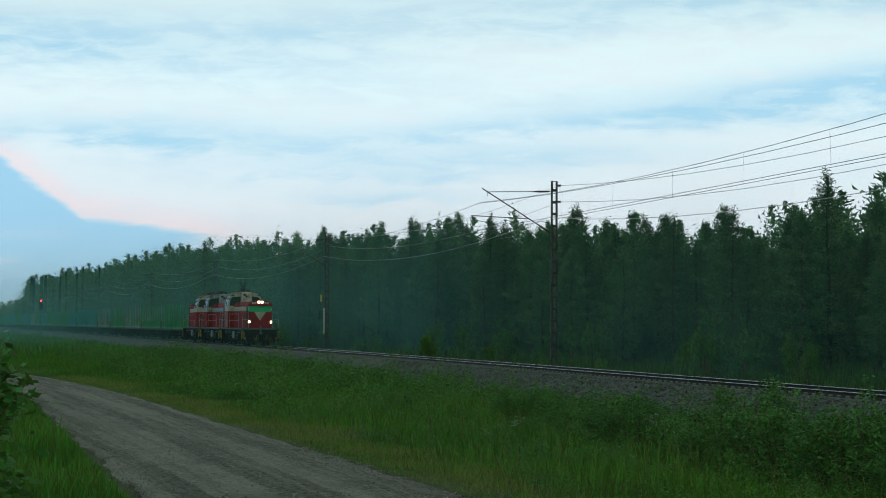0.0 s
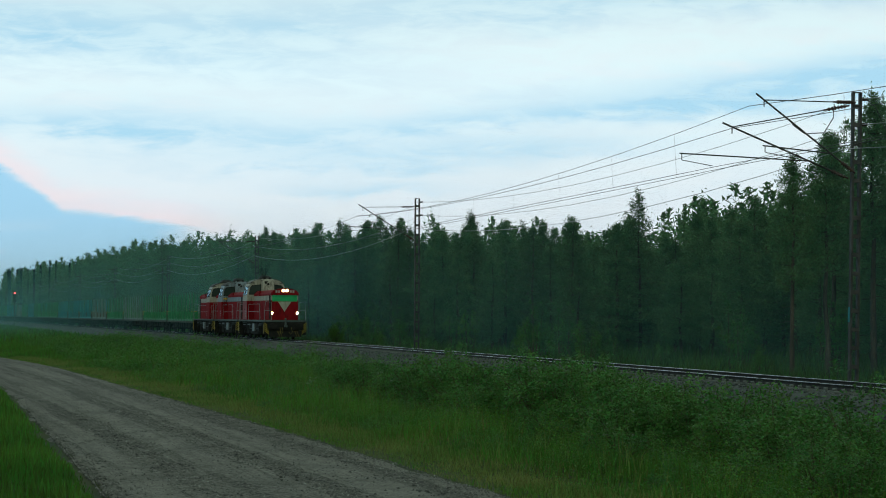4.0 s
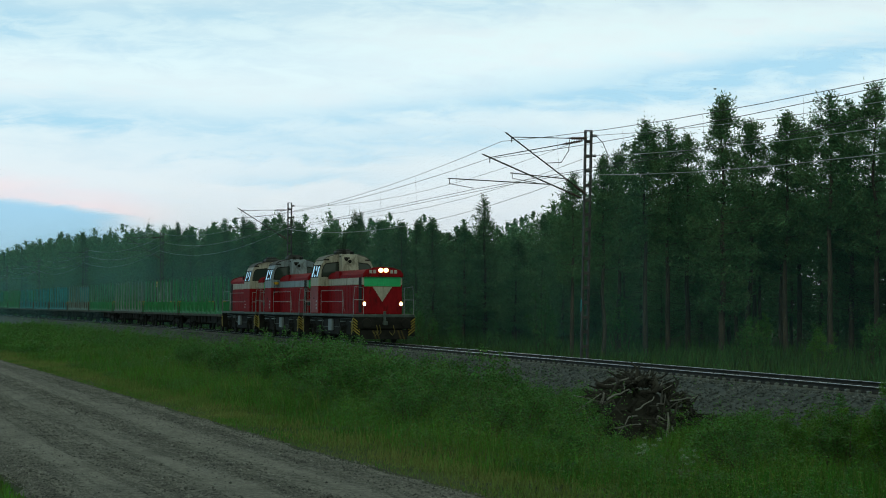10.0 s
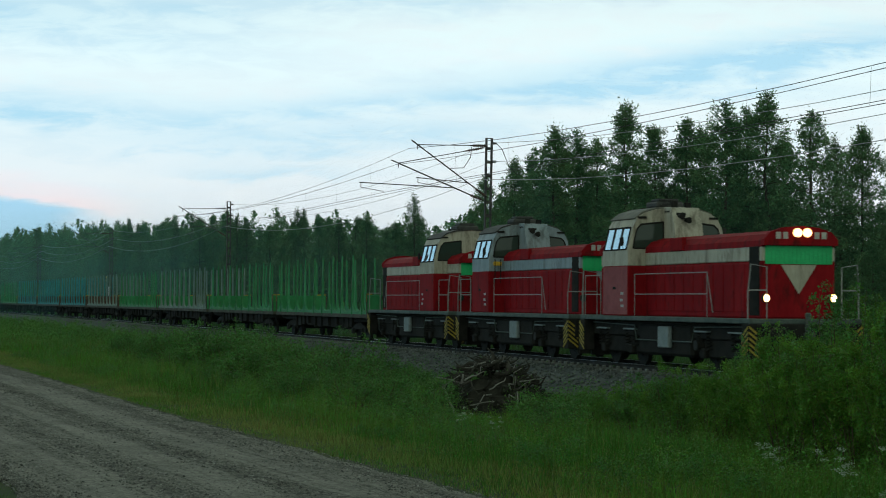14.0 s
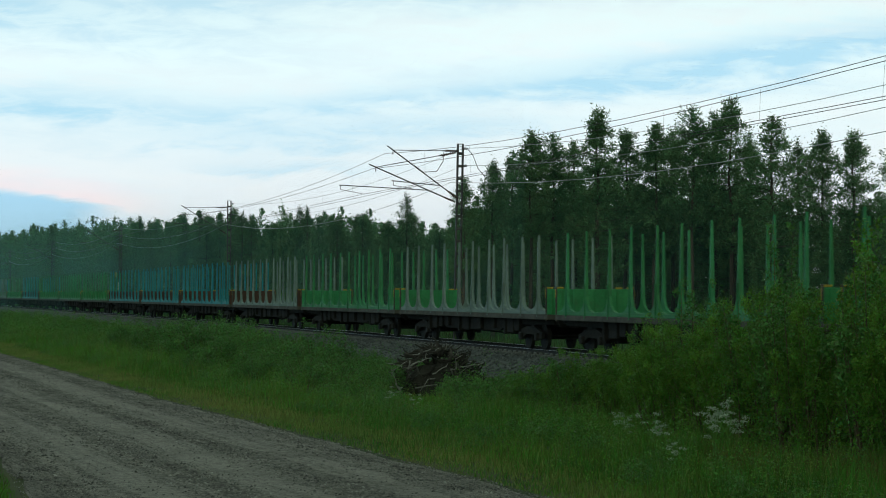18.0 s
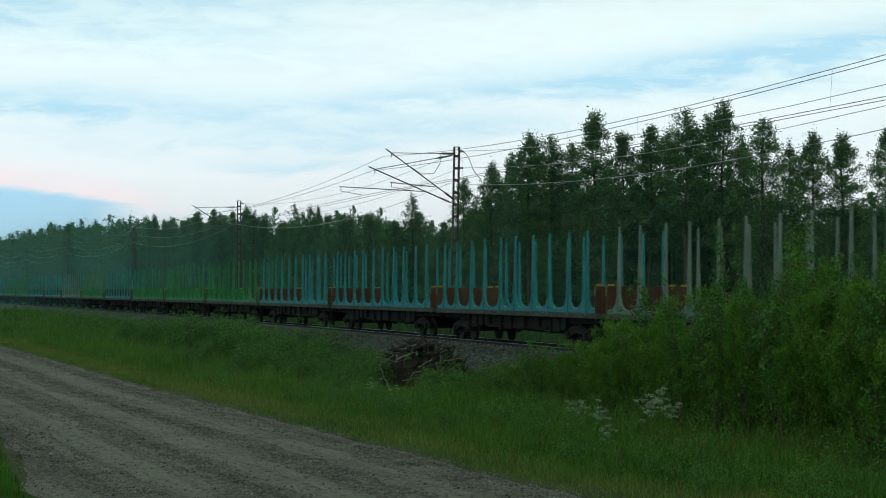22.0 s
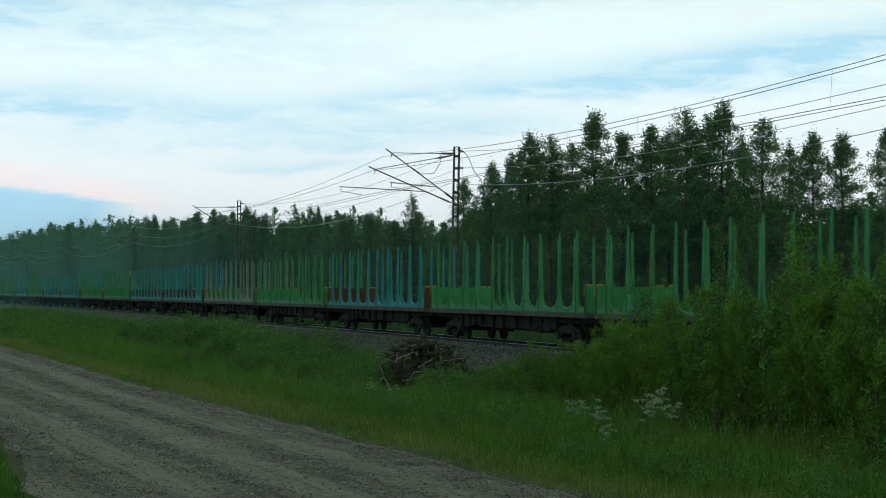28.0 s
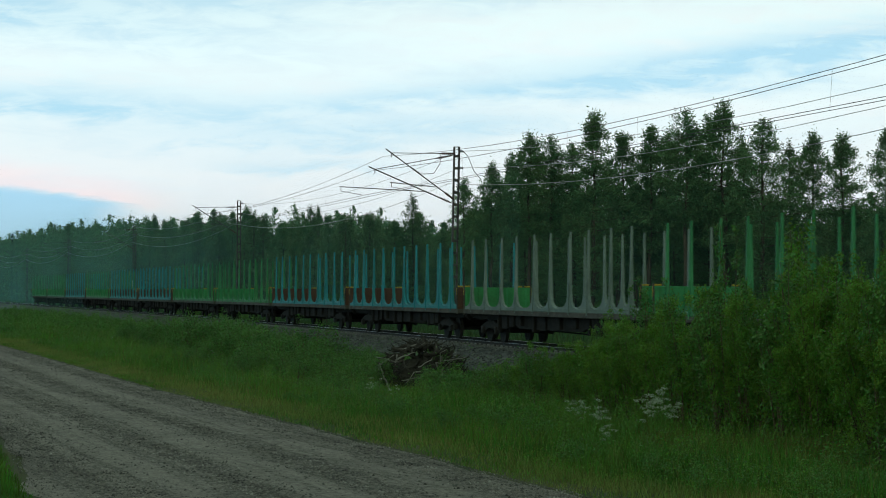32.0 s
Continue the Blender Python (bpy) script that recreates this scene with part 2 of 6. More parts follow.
M_BLACK = mat("black_underframe", (0.013, 0.014, 0.013), (0.022, 0.022, 0.020), 2.5, 0.85, dirt=(0.024, 0.019, 0.015), vary=0.1, spec=0.12)
M_WHEEL = mat("wheel_steel", (0.013, 0.014, 0.013), (0.025, 0.025, 0.023), 4.0, 0.75, metal=0.1, spec=0.15)
M_RED = mat("red_paint", (0.200, 0.008, 0.012), (0.245, 0.011, 0.015), 1.6, 0.6, bump=0.03, dirt=(0.045, 0.010, 0.010), dirt_amount=0.8, spec=0.03, stretch=(1, 1, 0.3))
M_FADED = mat("faded_red_paint", (0.235, 0.055, 0.060), (0.275, 0.075, 0.078), 1.5, 0.6, bump=0.03, dirt=(0.12, 0.03, 0.03), dirt_amount=0.5, spec=0.13)
M_FOOT = mat("grey_green_steel", (0.060, 0.085, 0.080), (0.090, 0.115, 0.108), 2.0, 0.6, dirt=(0.03, 0.035, 0.03), dirt_amount=0.6, spec=0.15)
M_CREAM = mat("cream_paint", (0.35, 0.335, 0.275), (0.42, 0.405, 0.34), 1.2, 0.5, bump=0.03, dirt=(0.11, 0.095, 0.07), dirt_amount=0.8, spec=0.12, stretch=(1, 1, 0.3))
M_PALE = mat("pale_blue_white_paint", (0.195, 0.250, 0.280), (0.245, 0.300, 0.335), 1.2, 0.45, bump=0.03, dirt=(0.08, 0.085, 0.085), dirt_amount=0.8, spec=0.12, stretch=(1, 1, 0.3))
M_LIME = mat("fluorescent_green_paint", (0.015, 0.40, 0.14), (0.025, 0.46, 0.17), 2.0, 0.5, bump=0.03, dirt=(0.05, 0.35, 0.15), dirt_amount=0.3)
M_YELLOW = mat("warning_yellow", (0.26, 0.20, 0.02), (0.34, 0.26, 0.03), 3.0, 0.6, dirt=(0.12, 0.09, 0.04), dirt_amount=0.6)
M_DULLYELLOW = mat("dirty_yellow", (0.14, 0.125, 0.03), (0.20, 0.175, 0.04), 3.0, 0.7, dirt=(0.04, 0.035, 0.03), dirt_amount=0.7)
M_GRIMEYELLOW = mat("grimy_yellow", (0.05, 0.04, 0.012), (0.09, 0.068, 0.018), 3.0, 0.8, dirt=(0.02, 0.018, 0.015), dirt_amount=0.8)
M_ROOF = mat("dark_roof_paint", (0.035, 0.036, 0.035), (0.06, 0.06, 0.056), 2.0, 0.7, dirt=(0.03, 0.03, 0.03))
M_GREY = mat("grey_steel", (0.19, 0.20, 0.20), (0.26, 0.27, 0.27), 2.0, 0.6, dirt=(0.10, 0.09, 0.08))
M_GREYBLUE = mat("grey_blue_paint", (0.15, 0.19, 0.20), (0.20, 0.24, 0.25), 2.0, 0.6, dirt=(0.07, 0.08, 0.08))
M_ROOFLIGHT = mat("grey_cream_roof", (0.11, 0.11, 0.095), (0.17, 0.165, 0.14), 2.0, 0.7, dirt=(0.05, 0.05, 0.045))
M_WGREEN = mat("green_wagon_paint", (0.020, 0.158, 0.055), (0.034, 0.212, 0.075), 0.8, 0.6, dirt=(0.05, 0.11, 0.05), vary=0.12)
M_WBOARD = mat("green_board_paint", (0.020, 0.180, 0.060), (0.034, 0.245, 0.082), 0.8, 0.6, dirt=(0.05, 0.12, 0.05), vary=0.12)
M_WBLUE = mat("blue_wagon_paint", (0.010, 0.165, 0.185), (0.014, 0.215, 0.235), 0.8, 0.6, dirt=(0.03, 0.12, 0.15), vary=0.12)
M_WGREY = mat("grey_wagon_paint", (0.112, 0.165, 0.145), (0.150, 0.212, 0.184), 0.8, 0.65, dirt=(0.088, 0.115, 0.095), vary=0.1)
M_WBROWN = mat("brown_wagon_paint", (0.058, 0.031, 0.020), (0.082, 0.044, 0.028), 0.8, 0.7, dirt=(0.05, 0.035, 0.022), vary=0.1)
M_DECK = mat("wagon_deck", (0.042, 0.043, 0.036), (0.074, 0.073, 0.062), 1.5, 0.85, dirt=(0.14, 0.12, 0.09))
M_ROOTS = mat("weathered_roots", (0.016, 0.015, 0.012), (0.046, 0.043, 0.037), 3.0, 0.95, grain=6, bump=0.8, island=0.5)
M_MOUND = mat("dark_peat", (0.022, 0.023, 0.018), (0.042, 0.042, 0.033), 4.0, 0.95, grain=8, bump=0.9)
M_PALEWOOD = mat("bleached_wood", (0.17, 0.168, 0.155), (0.27, 0.265, 0.245), 4.0, 0.9, bump=0.4)
M_SIGNY = mat("yellow_sign", (0.60, 0.36, 0.03), (0.65, 0.40, 0.04), 3.0, 0.5, bump=0)
M_SIGNW = mat("white_sign", (0.30, 0.31, 0.30), (0.36, 0.37, 0.36), 5.0, 0.5, bump=0)
M_BAR = mat("sign_print", (0.03, 0.03, 0.03), (0.05, 0.05, 0.05), 5.0, 0.6, bump=0)
M_WHITE = mat("white_lettering", (0.34, 0.33, 0.31), (0.42, 0.41, 0.39), 4.0, 0.5, bump=0)
M_PUFF = bpy.data.materials.new("diesel_smoke")
_t, _n, _l = nodes_of(M_PUFF)
_d = node(_t, "ShaderNodeBsdfDiffuse", {"Color": (0.02, 0.022, 0.022, 1)})
node(_t, "ShaderNodeOutputMaterial", {"Surface": node(_t, "ShaderNodeMixShader", {0: 0.13, 1: node(_t, "ShaderNodeBsdfTransparent").outputs[0], 2: _d.outputs[0]}).outputs[0]})
M_LAMP = mat("lit_headlamp", (0.9, 0.8, 0.6), (0.9, 0.8, 0.6), 3.0, 0.3, bump=0, emit=(1.0, 0.76, 0.42), emit_gain=40.0)
# orange glow of the imitated bloom round the lit headlamps
M_HALO = mat("headlamp_halo", (0.6, 0.4, 0.2), (0.6, 0.4, 0.2), 3.0, 0.4, bump=0, emit=(1.0, 0.50, 0.16), emit_gain=2.5)
M_SIGNAL = mat("lit_red_lens", (0.5, 0.02, 0.02), (0.5, 0.02, 0.02), 3.0, 0.3, bump=0, emit=(1.0, 0.06, 0.05), emit_gain=9.0)


def glass(name, tint, rough=0.05):
    m = bpy.data.materials.new(name)
    tree, n, l = nodes_of(m)
    p = node(tree, "ShaderNodeBsdfPrincipled", {"Base Color": (*tint, 1), "Roughness": rough, "Metallic": 0.0, "Specular IOR Level": 0.35, "IOR": 1.45})
    node(tree, "ShaderNodeOutputMaterial", {"Surface": p.outputs[0]})
    return m


# dark green base: reflected greenery put into the glass colour
M_GLASS = glass("cab_glass", (0.030, 0.048, 0.040))
# plain glass made near-mirror metal, so the sheen of sky is built in
M_MIRRORGLASS = bpy.data.materials.new("sky_sheen_cab_glass")
_t, _n, _l = nodes_of(M_MIRRORGLASS)
_p = node(_t, "ShaderNodeBsdfPrincipled", {"Base Color": (0.75, 0.80, 0.80, 1), "Roughness": 0.08, "Metallic": 0.85})
node(_t, "ShaderNodeOutputMaterial", {"Surface": _p.outputs[0]})

# ---- mesh building ----


class Build:
    """Collects faces and turns them into one mesh."""

    def __init__(self):
        self.v, self.f, self.m = [], [], []

    def add(self, verts, faces, k=0):
        base = len(self.v)
        self.v.extend(tuple(p) for p in verts)
        self.f.extend(tuple(base + i for i in f) for f in faces)
        self.m.extend([k] * len(faces))
        return self

    def box(self, x0, x1, y0, y1, z0, z1, c=0.0, k=0, m=None):
        """A box with its edges chamfered by c."""
        c = min(c, 0.45 * min(x1 - x0, y1 - y0, z1 - z0))
        lo, hi = (x0, y0, z0), (x1, y1, z1)
        if c <= 0:
            vs = [(hi[0] if i & 1 else lo[0], hi[1] if i & 2 else lo[1], hi[2] if i & 4 else lo[2]) for i in range(8)]
            fs = [(0, 2, 3, 1), (4, 5, 7, 6), (0, 1, 5, 4), (2, 6, 7, 3), (0, 4, 6, 2), (1, 3, 7, 5)]
        else:
            bm = bmesh.new()
            pts = []
            for i in range(8):
                s = [(i >> a) & 1 for a in range(3)]
                for a in range(3):
                    p = [(hi[b] if s[b] else lo[b]) + (0 if b == a else (-c if s[b] else c)) for b in range(3)]
                    pts.append(bm.verts.new(p))
            bmesh.ops.convex_hull(bm, input=pts)
            bmesh.ops.dissolve_limit(bm, angle_limit=0.02, verts=bm.verts, edges=bm.edges)
            bm.verts.index_update()
            vs, fs = [tuple(v.co) for v in bm.verts], [[v.index for v in f.verts] for f in bm.faces]
            bm.free()
        if m is not None:
            vs = [m @ Vector(p) for p in vs]
        return self.add(vs, fs, k)

    def tube(self, p, q, r0, r1=None, n=8, k=0, caps=True):
        p, q = Vector(p), Vector(q)
        r1 = r0 if r1 is None else r1
        d = (q - p).normalized()
        a = d.orthogonal().normalized()
        b = d.cross(a)
        vs = []
        for c, r in ((p, r0), (q, r1)):
            vs += [c + (a * math.cos(2 * math.pi * i / n) + b * math.sin(2 * math.pi * i / n)) * r for i in range(n)]
        fs = [(i, (i + 1) % n, n + (i + 1) % n, n + i) for i in range(n)]
        if caps:
            fs += [tuple(range(n - 1, -1, -1)), tuple(range(n, 2 * n))]
        return self.add(vs, fs, k)

    def pipe(self, pts, r, n=6, k=0):
        """A bent tube through the points, in one piece."""
        pts = [Vector(p) for p in pts]
        vs = []
        for i, c in enumerate(pts):
            d = (pts[min(i + 1, len(pts) - 1)] - pts[max(i - 1, 0)]).normalized()
            a = d.cross(Vector((0.31, 0.17, 0.93))).normalized()
            b = d.cross(a)
            vs += [c + (a * math.cos(2 * math.pi * j / n) + b * math.sin(2 * math.pi * j / n)) * r for j in range(n)]
        fs = [(i * n + j, i * n + (j + 1) % n, (i + 1) * n + (j + 1) % n, (i + 1) * n + j) for i in range(len(pts) - 1) for j in range(n)]
        fs += [tuple(range(n - 1, -1, -1)), tuple(range((len(pts) - 1) * n, len(pts) * n))]
        return self.add(vs, fs, k)

    def prism(self, outline, axis, a, b, k=0):
        """An outline in two axes, drawn out from a to b along the third."""
        n = len(outline)

        def at(p, d):
            return {"x": (d, p[0], p[1]), "y": (p[0], d, p[1]), "z": (p[0], p[1], d)}[axis]
        vs = [at(p, a) for p in outline] + [at(p, b) for p in outline]
        fs = [(i, (i + 1) % n, n + (i + 1) % n, n + i) for i in range(n)] + [tuple(range(n - 1, -1, -1)), tuple(range(n, 2 * n))]
        return self.add(vs, fs, k)

    def mesh(self, name, *mats, smooth_faces=False):
        me = bpy.data.meshes.new(name)
        me.from_pydata(self.v, [], self.f)
        for m in mats:
            me.materials.append(m)
        if len(mats) > 1:
            me.polygons.foreach_set("material_index", self.m)
        bm = bmesh.new()
        bm.from_mesh(me)
        bmesh.ops.recalc_face_normals(bm, faces=bm.faces)
        bm.to_mesh(me)
        bm.free()
        if smooth_faces:
            me.shade_smooth()
        return me


def raw_mesh(name, verts, tris, mats, index=None):
    """A mesh from arrays of corners and triangles or quads."""
    me = bpy.data.meshes.new(name)
    verts, tris = np.asarray(verts, np.float32), np.asarray(tris, np.int32)
    k = tris.shape[1]
    me.vertices.add(len(verts))
    me.vertices.foreach_set("co", verts.ravel())
    me.loops.add(tris.size)
    me.loops.foreach_set("vertex_index", tris.ravel())
    me.polygons.add(len(tris))
    me.polygons.foreach_set("loop_start", np.arange(0, tris.size, k, dtype=np.int32))
    for m in mats:
        me.materials.append(m)
    if index is not None:
        me.polygons.foreach_set("material_index", np.asarray(index, np.int32))
    me.update(calc_edges=True)
    me.validate()
    return me


def part(name, shape, material, parent, label="", smooth_faces=False):
    """Links a Build or a mesh as one object under a thing or a part."""
    mats = material if isinstance(material, (list, tuple)) else [material]
    me = shape.mesh(name, *mats, smooth_faces=smooth_faces) if isinstance(shape, Build) else shape
    ob = new(name, me)
    ob.parent = parent
    return tagged(ob, label)


def thing(name, label, category, group="", kind="", m=None, data=None):
    ob = new(name, data)
    if m is not None:
        ob.matrix_basis = m
    return tagged(ob, label, category, group, kind)


# ---- the railway line: s runs along it away from the camera, q out of it to the road's side ----
def heading(s):
    return np.clip(15.3 + 1.2 * np.asarray(s, float) / 117.0, 12.0, 17.0)


_S = np.arange(-700.0, 3600.0, 1.0)
_H = np.radians(heading(_S))
_X, _Y = np.cumsum(-np.sin(_H)), np.cumsum(np.cos(_H))
_X, _Y = _X - np.interp(0, _S, _X) - 3.14, _Y - np.interp(0, _S, _Y) + 101.9


def place(s, q=0.0):
    s, q = np.asarray(s, float), np.asarray(q, float)
    a = np.radians(heading(s))
    return np.interp(s, _S, _X) - q * np.cos(a), np.interp(s, _S, _Y) - q * np.sin(a)


def road_edge(s):
    s = np.asarray(s, float)
    return np.clip(16.3 - 0.07 * np.maximum(-40 - s, 0), 9.0, 17.0) + 0.042 * np.clip(s + 40, 0, 400) + 0.0012 * np.clip(s - 40, 0, 260) ** 2 + 0.62 * np.clip(s - 300, 0, 2000)



def road_w(s):
    """The road's width: it narrows away from the camera."""
    return np.clip(5.27 - 0.0293 * np.asarray(s, float), 3.5, 7.5) - 0.45 * np.exp(-((np.asarray(s, float) + 58) / 8) ** 2)


Q_PROFILE = [-900, -60, -30, -14, -5.5, -3.8, -3.3, 3.3, 3.8, 5.0, 6.5, 10.0, 14.0, 16.3, 22.5, 24.0, 34.0, 60.0, 900]
Z_PROFILE = [2.0, 0.2, -0.7, -1.0, -1.15, -1.02, -1.25, -1.25, -1.02, -1.2, -1.3, -1.05, -0.96, -0.95, -0.95, -0.97, -0.6, 0.0, 2.0]


def ground_z(s, q):
    s, q = np.asarray(s, float), np.asarray(q, float)
    e = road_edge(s)
    shifted = np.where(q > 10, 10 + (q - 10) * np.where(q < e, 6.3 / np.maximum(e - 10, 0.3), 1.0) + np.where(q >= e, 16.3 - e, 0), q)
    z = np.interp(shifted, Q_PROFILE, Z_PROFILE)
    w = np.clip((np.abs(q - 1) - 5) / 4, 0, 1) * np.clip((np.maximum(e - q, q - e - road_w(s)) - 0.3) / 2.5, 0, 1)
    return z + w * (0.10 * np.sin(s * 0.31 + q * 0.53) + 0.07 * np.sin(s * 0.83 - q * 1.1 + 1.0))


def spot(s, q, dz=0.0):
    x, y = place(s, q)
    return float(x), float(y), float(ground_z(s, q)) + dz

# ---- ground, road, line ----


def sheet(name, ss, qs, zfun, material, thick=0.0):
    gs, gq = np.meshgrid(ss, qs, indexing="ij")
    x, y = place(gs, gq)
    z = zfun(gs, gq)
    a, b = len(ss), len(qs)
    v = np.stack([x, y, z], -1).reshape(-1, 3)
    i = (np.arange(a - 1)[:, None] * b + np.arange(b - 1)[None]).ravel()
    f = np.stack([i, i + 1, i + b + 1, i + b], 1)[:, ::-1]
    me = raw_mesh(name, v, f, [material])
    me.shade_smooth()
    return new(name, me)


S_LINES = np.concatenate([np.arange(-660, -130, 10), np.arange(-130, 130, 1.0), np.arange(130, 400, 4), np.arange(400, 1500, 25), [1600, 2000, 2600, 3400]])
Q_LINES = np.concatenate([[-900, -500, -250, -120, -80], np.arange(-60, -6, 2.0), np.arange(-6, 34, 0.5), np.arange(34, 60, 3), [80, 120, 250, 500, 900]])
ground = tagged(sheet("ground", S_LINES, Q_LINES, ground_z, M_SOIL), "dark green meadow soil beside the railway line", "ground", kind="structure")


def road_z(s, q):
    half = road_w(s) / 2
    w = (q - road_edge(s) - half) * 3.45 / half
    rut = 0.035 * (np.exp(-((w - 1.15) / 0.35) ** 2) + np.exp(-((w + 1.05) / 0.35) ** 2))
    crown = 0.09 * (1 - (w / 3.45) ** 2)
    rough = 0.012 * np.sin(s * 2.1 + w * 3.0) + 0.012 * np.sin(s * 0.9 - w * 5.0)
    return -0.93 + crown - rut + rough


def road_sheet():
    ss = np.concatenate([np.arange(-660, -120, 5), np.arange(-120, 120, 0.7), np.arange(120, 400, 4), np.arange(400, 1400, 20)])
    ws = np.linspace(0, 1, 40)
    gs, gw = np.meshgrid(ss, ws, indexing="ij")
    gw = gw * road_w(gs)
    gq = gw + road_edge(gs)
    edge = np.minimum(gw, road_w(gs) - gw)
    wob = 0.16 * np.sin(gs * 0.7) + 0.10 * np.sin(gs * 1.9 + 1)
    gq = gq + np.where(edge < 0.01, wob, 0)
    x, y = place(gs, gq)
    z = road_z(gs, gw + road_edge(gs)) - np.where(edge < 0.01, 0.05, 0)
    b = len(ws)
    i = (np.arange(len(ss) - 1)[:, None] * b + np.arange(b - 1)[None]).ravel()
    f = np.stack([i, i + 1, i + b + 1, i + b], 1)[:, ::-1]
    me = raw_mesh("gravel_road", np.stack([x, y, z], -1).reshape(-1, 3), f, [M_ROAD])
    uv = me.uv_layers.new(name="along")
    flat = np.stack([gs, gw], -1).reshape(-1, 2)
    idx = np.empty(len(me.loops), np.int32)
    me.loops.foreach_get("vertex_index", idx)
    uv.data.foreach_set("uv", flat[idx].astype(np.float32).ravel())
    me.shade_smooth()
    return tagged(new("gravel_road", me), "grey-brown gravel road with two worn wheel tracks", "road", kind="structure")


road = road_sheet()


def ballast_z(s, q):
    a = np.abs(q)
    z = np.interp(a, [0, 1.75, 3.75], [-0.235, -0.235, -1.04])
    return z + 0.03 * np.sin(s * 3.1 + q * 4.0) + 0.02 * np.sin(s * 7.3 - q * 6.1)


ballast = tagged(sheet("ballast_bed", np.concatenate([np.arange(-640, -90, 6), np.arange(-90, 120, 0.4), np.arange(120, 400, 3), np.arange(400, 1500, 20)]),
                       np.arange(-3.75, 3.76, 0.25), ballast_z, M_BALLAST), "grey crushed-stone ballast bed of the railway line", "ballast", kind="structure")


def strip_mesh(name, ss, outline, material, q0):
    """A profile (q, z) drawn along the line."""
    n = len(outline)
    vs = []
    for dq, z in outline:
        x, y = place(ss, q0 + dq)
        vs.append(np.stack([x, y, np.full_like(x, z)], -1))
    v = np.stack(vs, 1).reshape(-1, 3)
    i = np.arange(len(ss) - 1)[:, None] * n
    j = np.arange(n)[None]
    f = np.stack([i + j, i + (j + 1) % n, i + n + (j + 1) % n, i + n + j], -1).reshape(-1, 4)
    return raw_mesh(name, v, f, material)


TRACK = thing("railway_track", "single railway track, steel rails on concrete sleepers", "railway track", kind="structure")
SS_RAIL = np.concatenate([np.arange(-640, 400, 4.0), np.arange(400, 1500, 15.0)])
for side in (-0.787, 0.787):
    foot = strip_mesh("rail", SS_RAIL, [(-0.07, -0.17), (0.07, -0.17), (0.07, -0.155), (0.012, -0.135), (0.012, -0.045), (0.034, -0.035), (0.034, -0.012),
                                       (-0.034, -0.012), (-0.034, -0.035), (-0.012, -0.045), (-0.012, -0.135), (-0.07, -0.155)], [M_RAIL], side)
    rail = part("rail", foot, M_RAIL, TRACK)
    head = strip_mesh("rail_head", SS_RAIL, [(-0.034, -0.012), (0.034, -0.012), (0.033, -0.004), (0.026, 0.0), (-0.026, 0.0), (-0.033, -0.004)], [M_RAILTOP], side)
    part("rail_head", head, M_RAILTOP, rail, "polished rail head")


# ---- overhead line ----
MAST_S = [-132, -66, 0, 64, 128, 193, 257, 320, 385, 450, 515, 580]
MAST_Q = -3.8


def mast_parts(pole_h=9.4):
    """One lattice mast with its two cantilevers; local x runs over the track to the road's side, y along the line."""
    root = {}
    m = Build()
    for sx in (-0.13, 0.13):
        m.box(sx - 0.035, sx + 0.035, -0.09, 0.09, -1.2, pole_h, 0.01)
        root["upright" + str(sx)] = m
        m = Build()
    for i in range(15):
        z = 0.2 + i * 0.62
        for y in (-0.078, 0.078):
            root["batten%d%s" % (i, y)] = Build().box(-0.10, 0.10, y - 0.008, y + 0.008, z, z + 0.13)
    root["cap"] = Build().box(-0.165, 0.165, -0.095, 0.095, pole_h + 0.002, pole_h + 0.03, 0.01)
    m = Build().box(-0.35, 0.35, -0.35, 0.35, -1.5, -0.75, 0.03)
    root["foundation"] = m
    return root


def cantilever(y0, y1, z_low, z_high, reach, strut_to, reg_z, reg_reach):
    """A bracket: slanting tube, stay, registration tube and insulators."""
    tubes, ins = Build(), [Build(), Build()]
    foot, tip = Vector((0.15, y0, z_low)), Vector((reach, y1, z_high))
    d = (tip - foot).normalized()
    tubes.tube(foot + d * 0.75, tip, 0.032, n=8)
    stay0 = Vector((0.15, y0, strut_to))
    hook = tip - d * 0.35
    e = (hook - stay0).normalized()
    tubes.tube(stay0 + e * 0.9, hook, 0.02, n=6)
    for one, (base, way, length) in zip(ins, ((foot, d, 0.75), (stay0, e, 0.9))):
        one.tube(base, base + way * length, 0.03, n=8)
        for i in range(6):
            c = base + way * (0.15 + i * (length - 0.25) / 6)
            one.tube(c, c + way * 0.05, 0.075, 0.045, n=10)
    along = (reg_z - foot.z) / d.z
    tie = foot + d * max(along, 0.8)
    far = Vector((reg_reach, y1, reg_z + 0.12))
    tubes.tube(tie, far, 0.024, n=6)
    arm = far + Vector((0.0, 0.0, -0.22))
    tubes.tube(far + Vector((-0.08, 0, 0)), arm + Vector((-0.08, 0, 0)), 0.016, n=6)
    tubes.tube(arm + Vector((-0.08, 0, 0)), arm + Vector((-1.15, 0.05, -0.16)), 0.014, n=6)
    tubes.tube(hook, hook + Vector((0, 0, -0.22)), 0.02, n=6)
    return tubes, ins


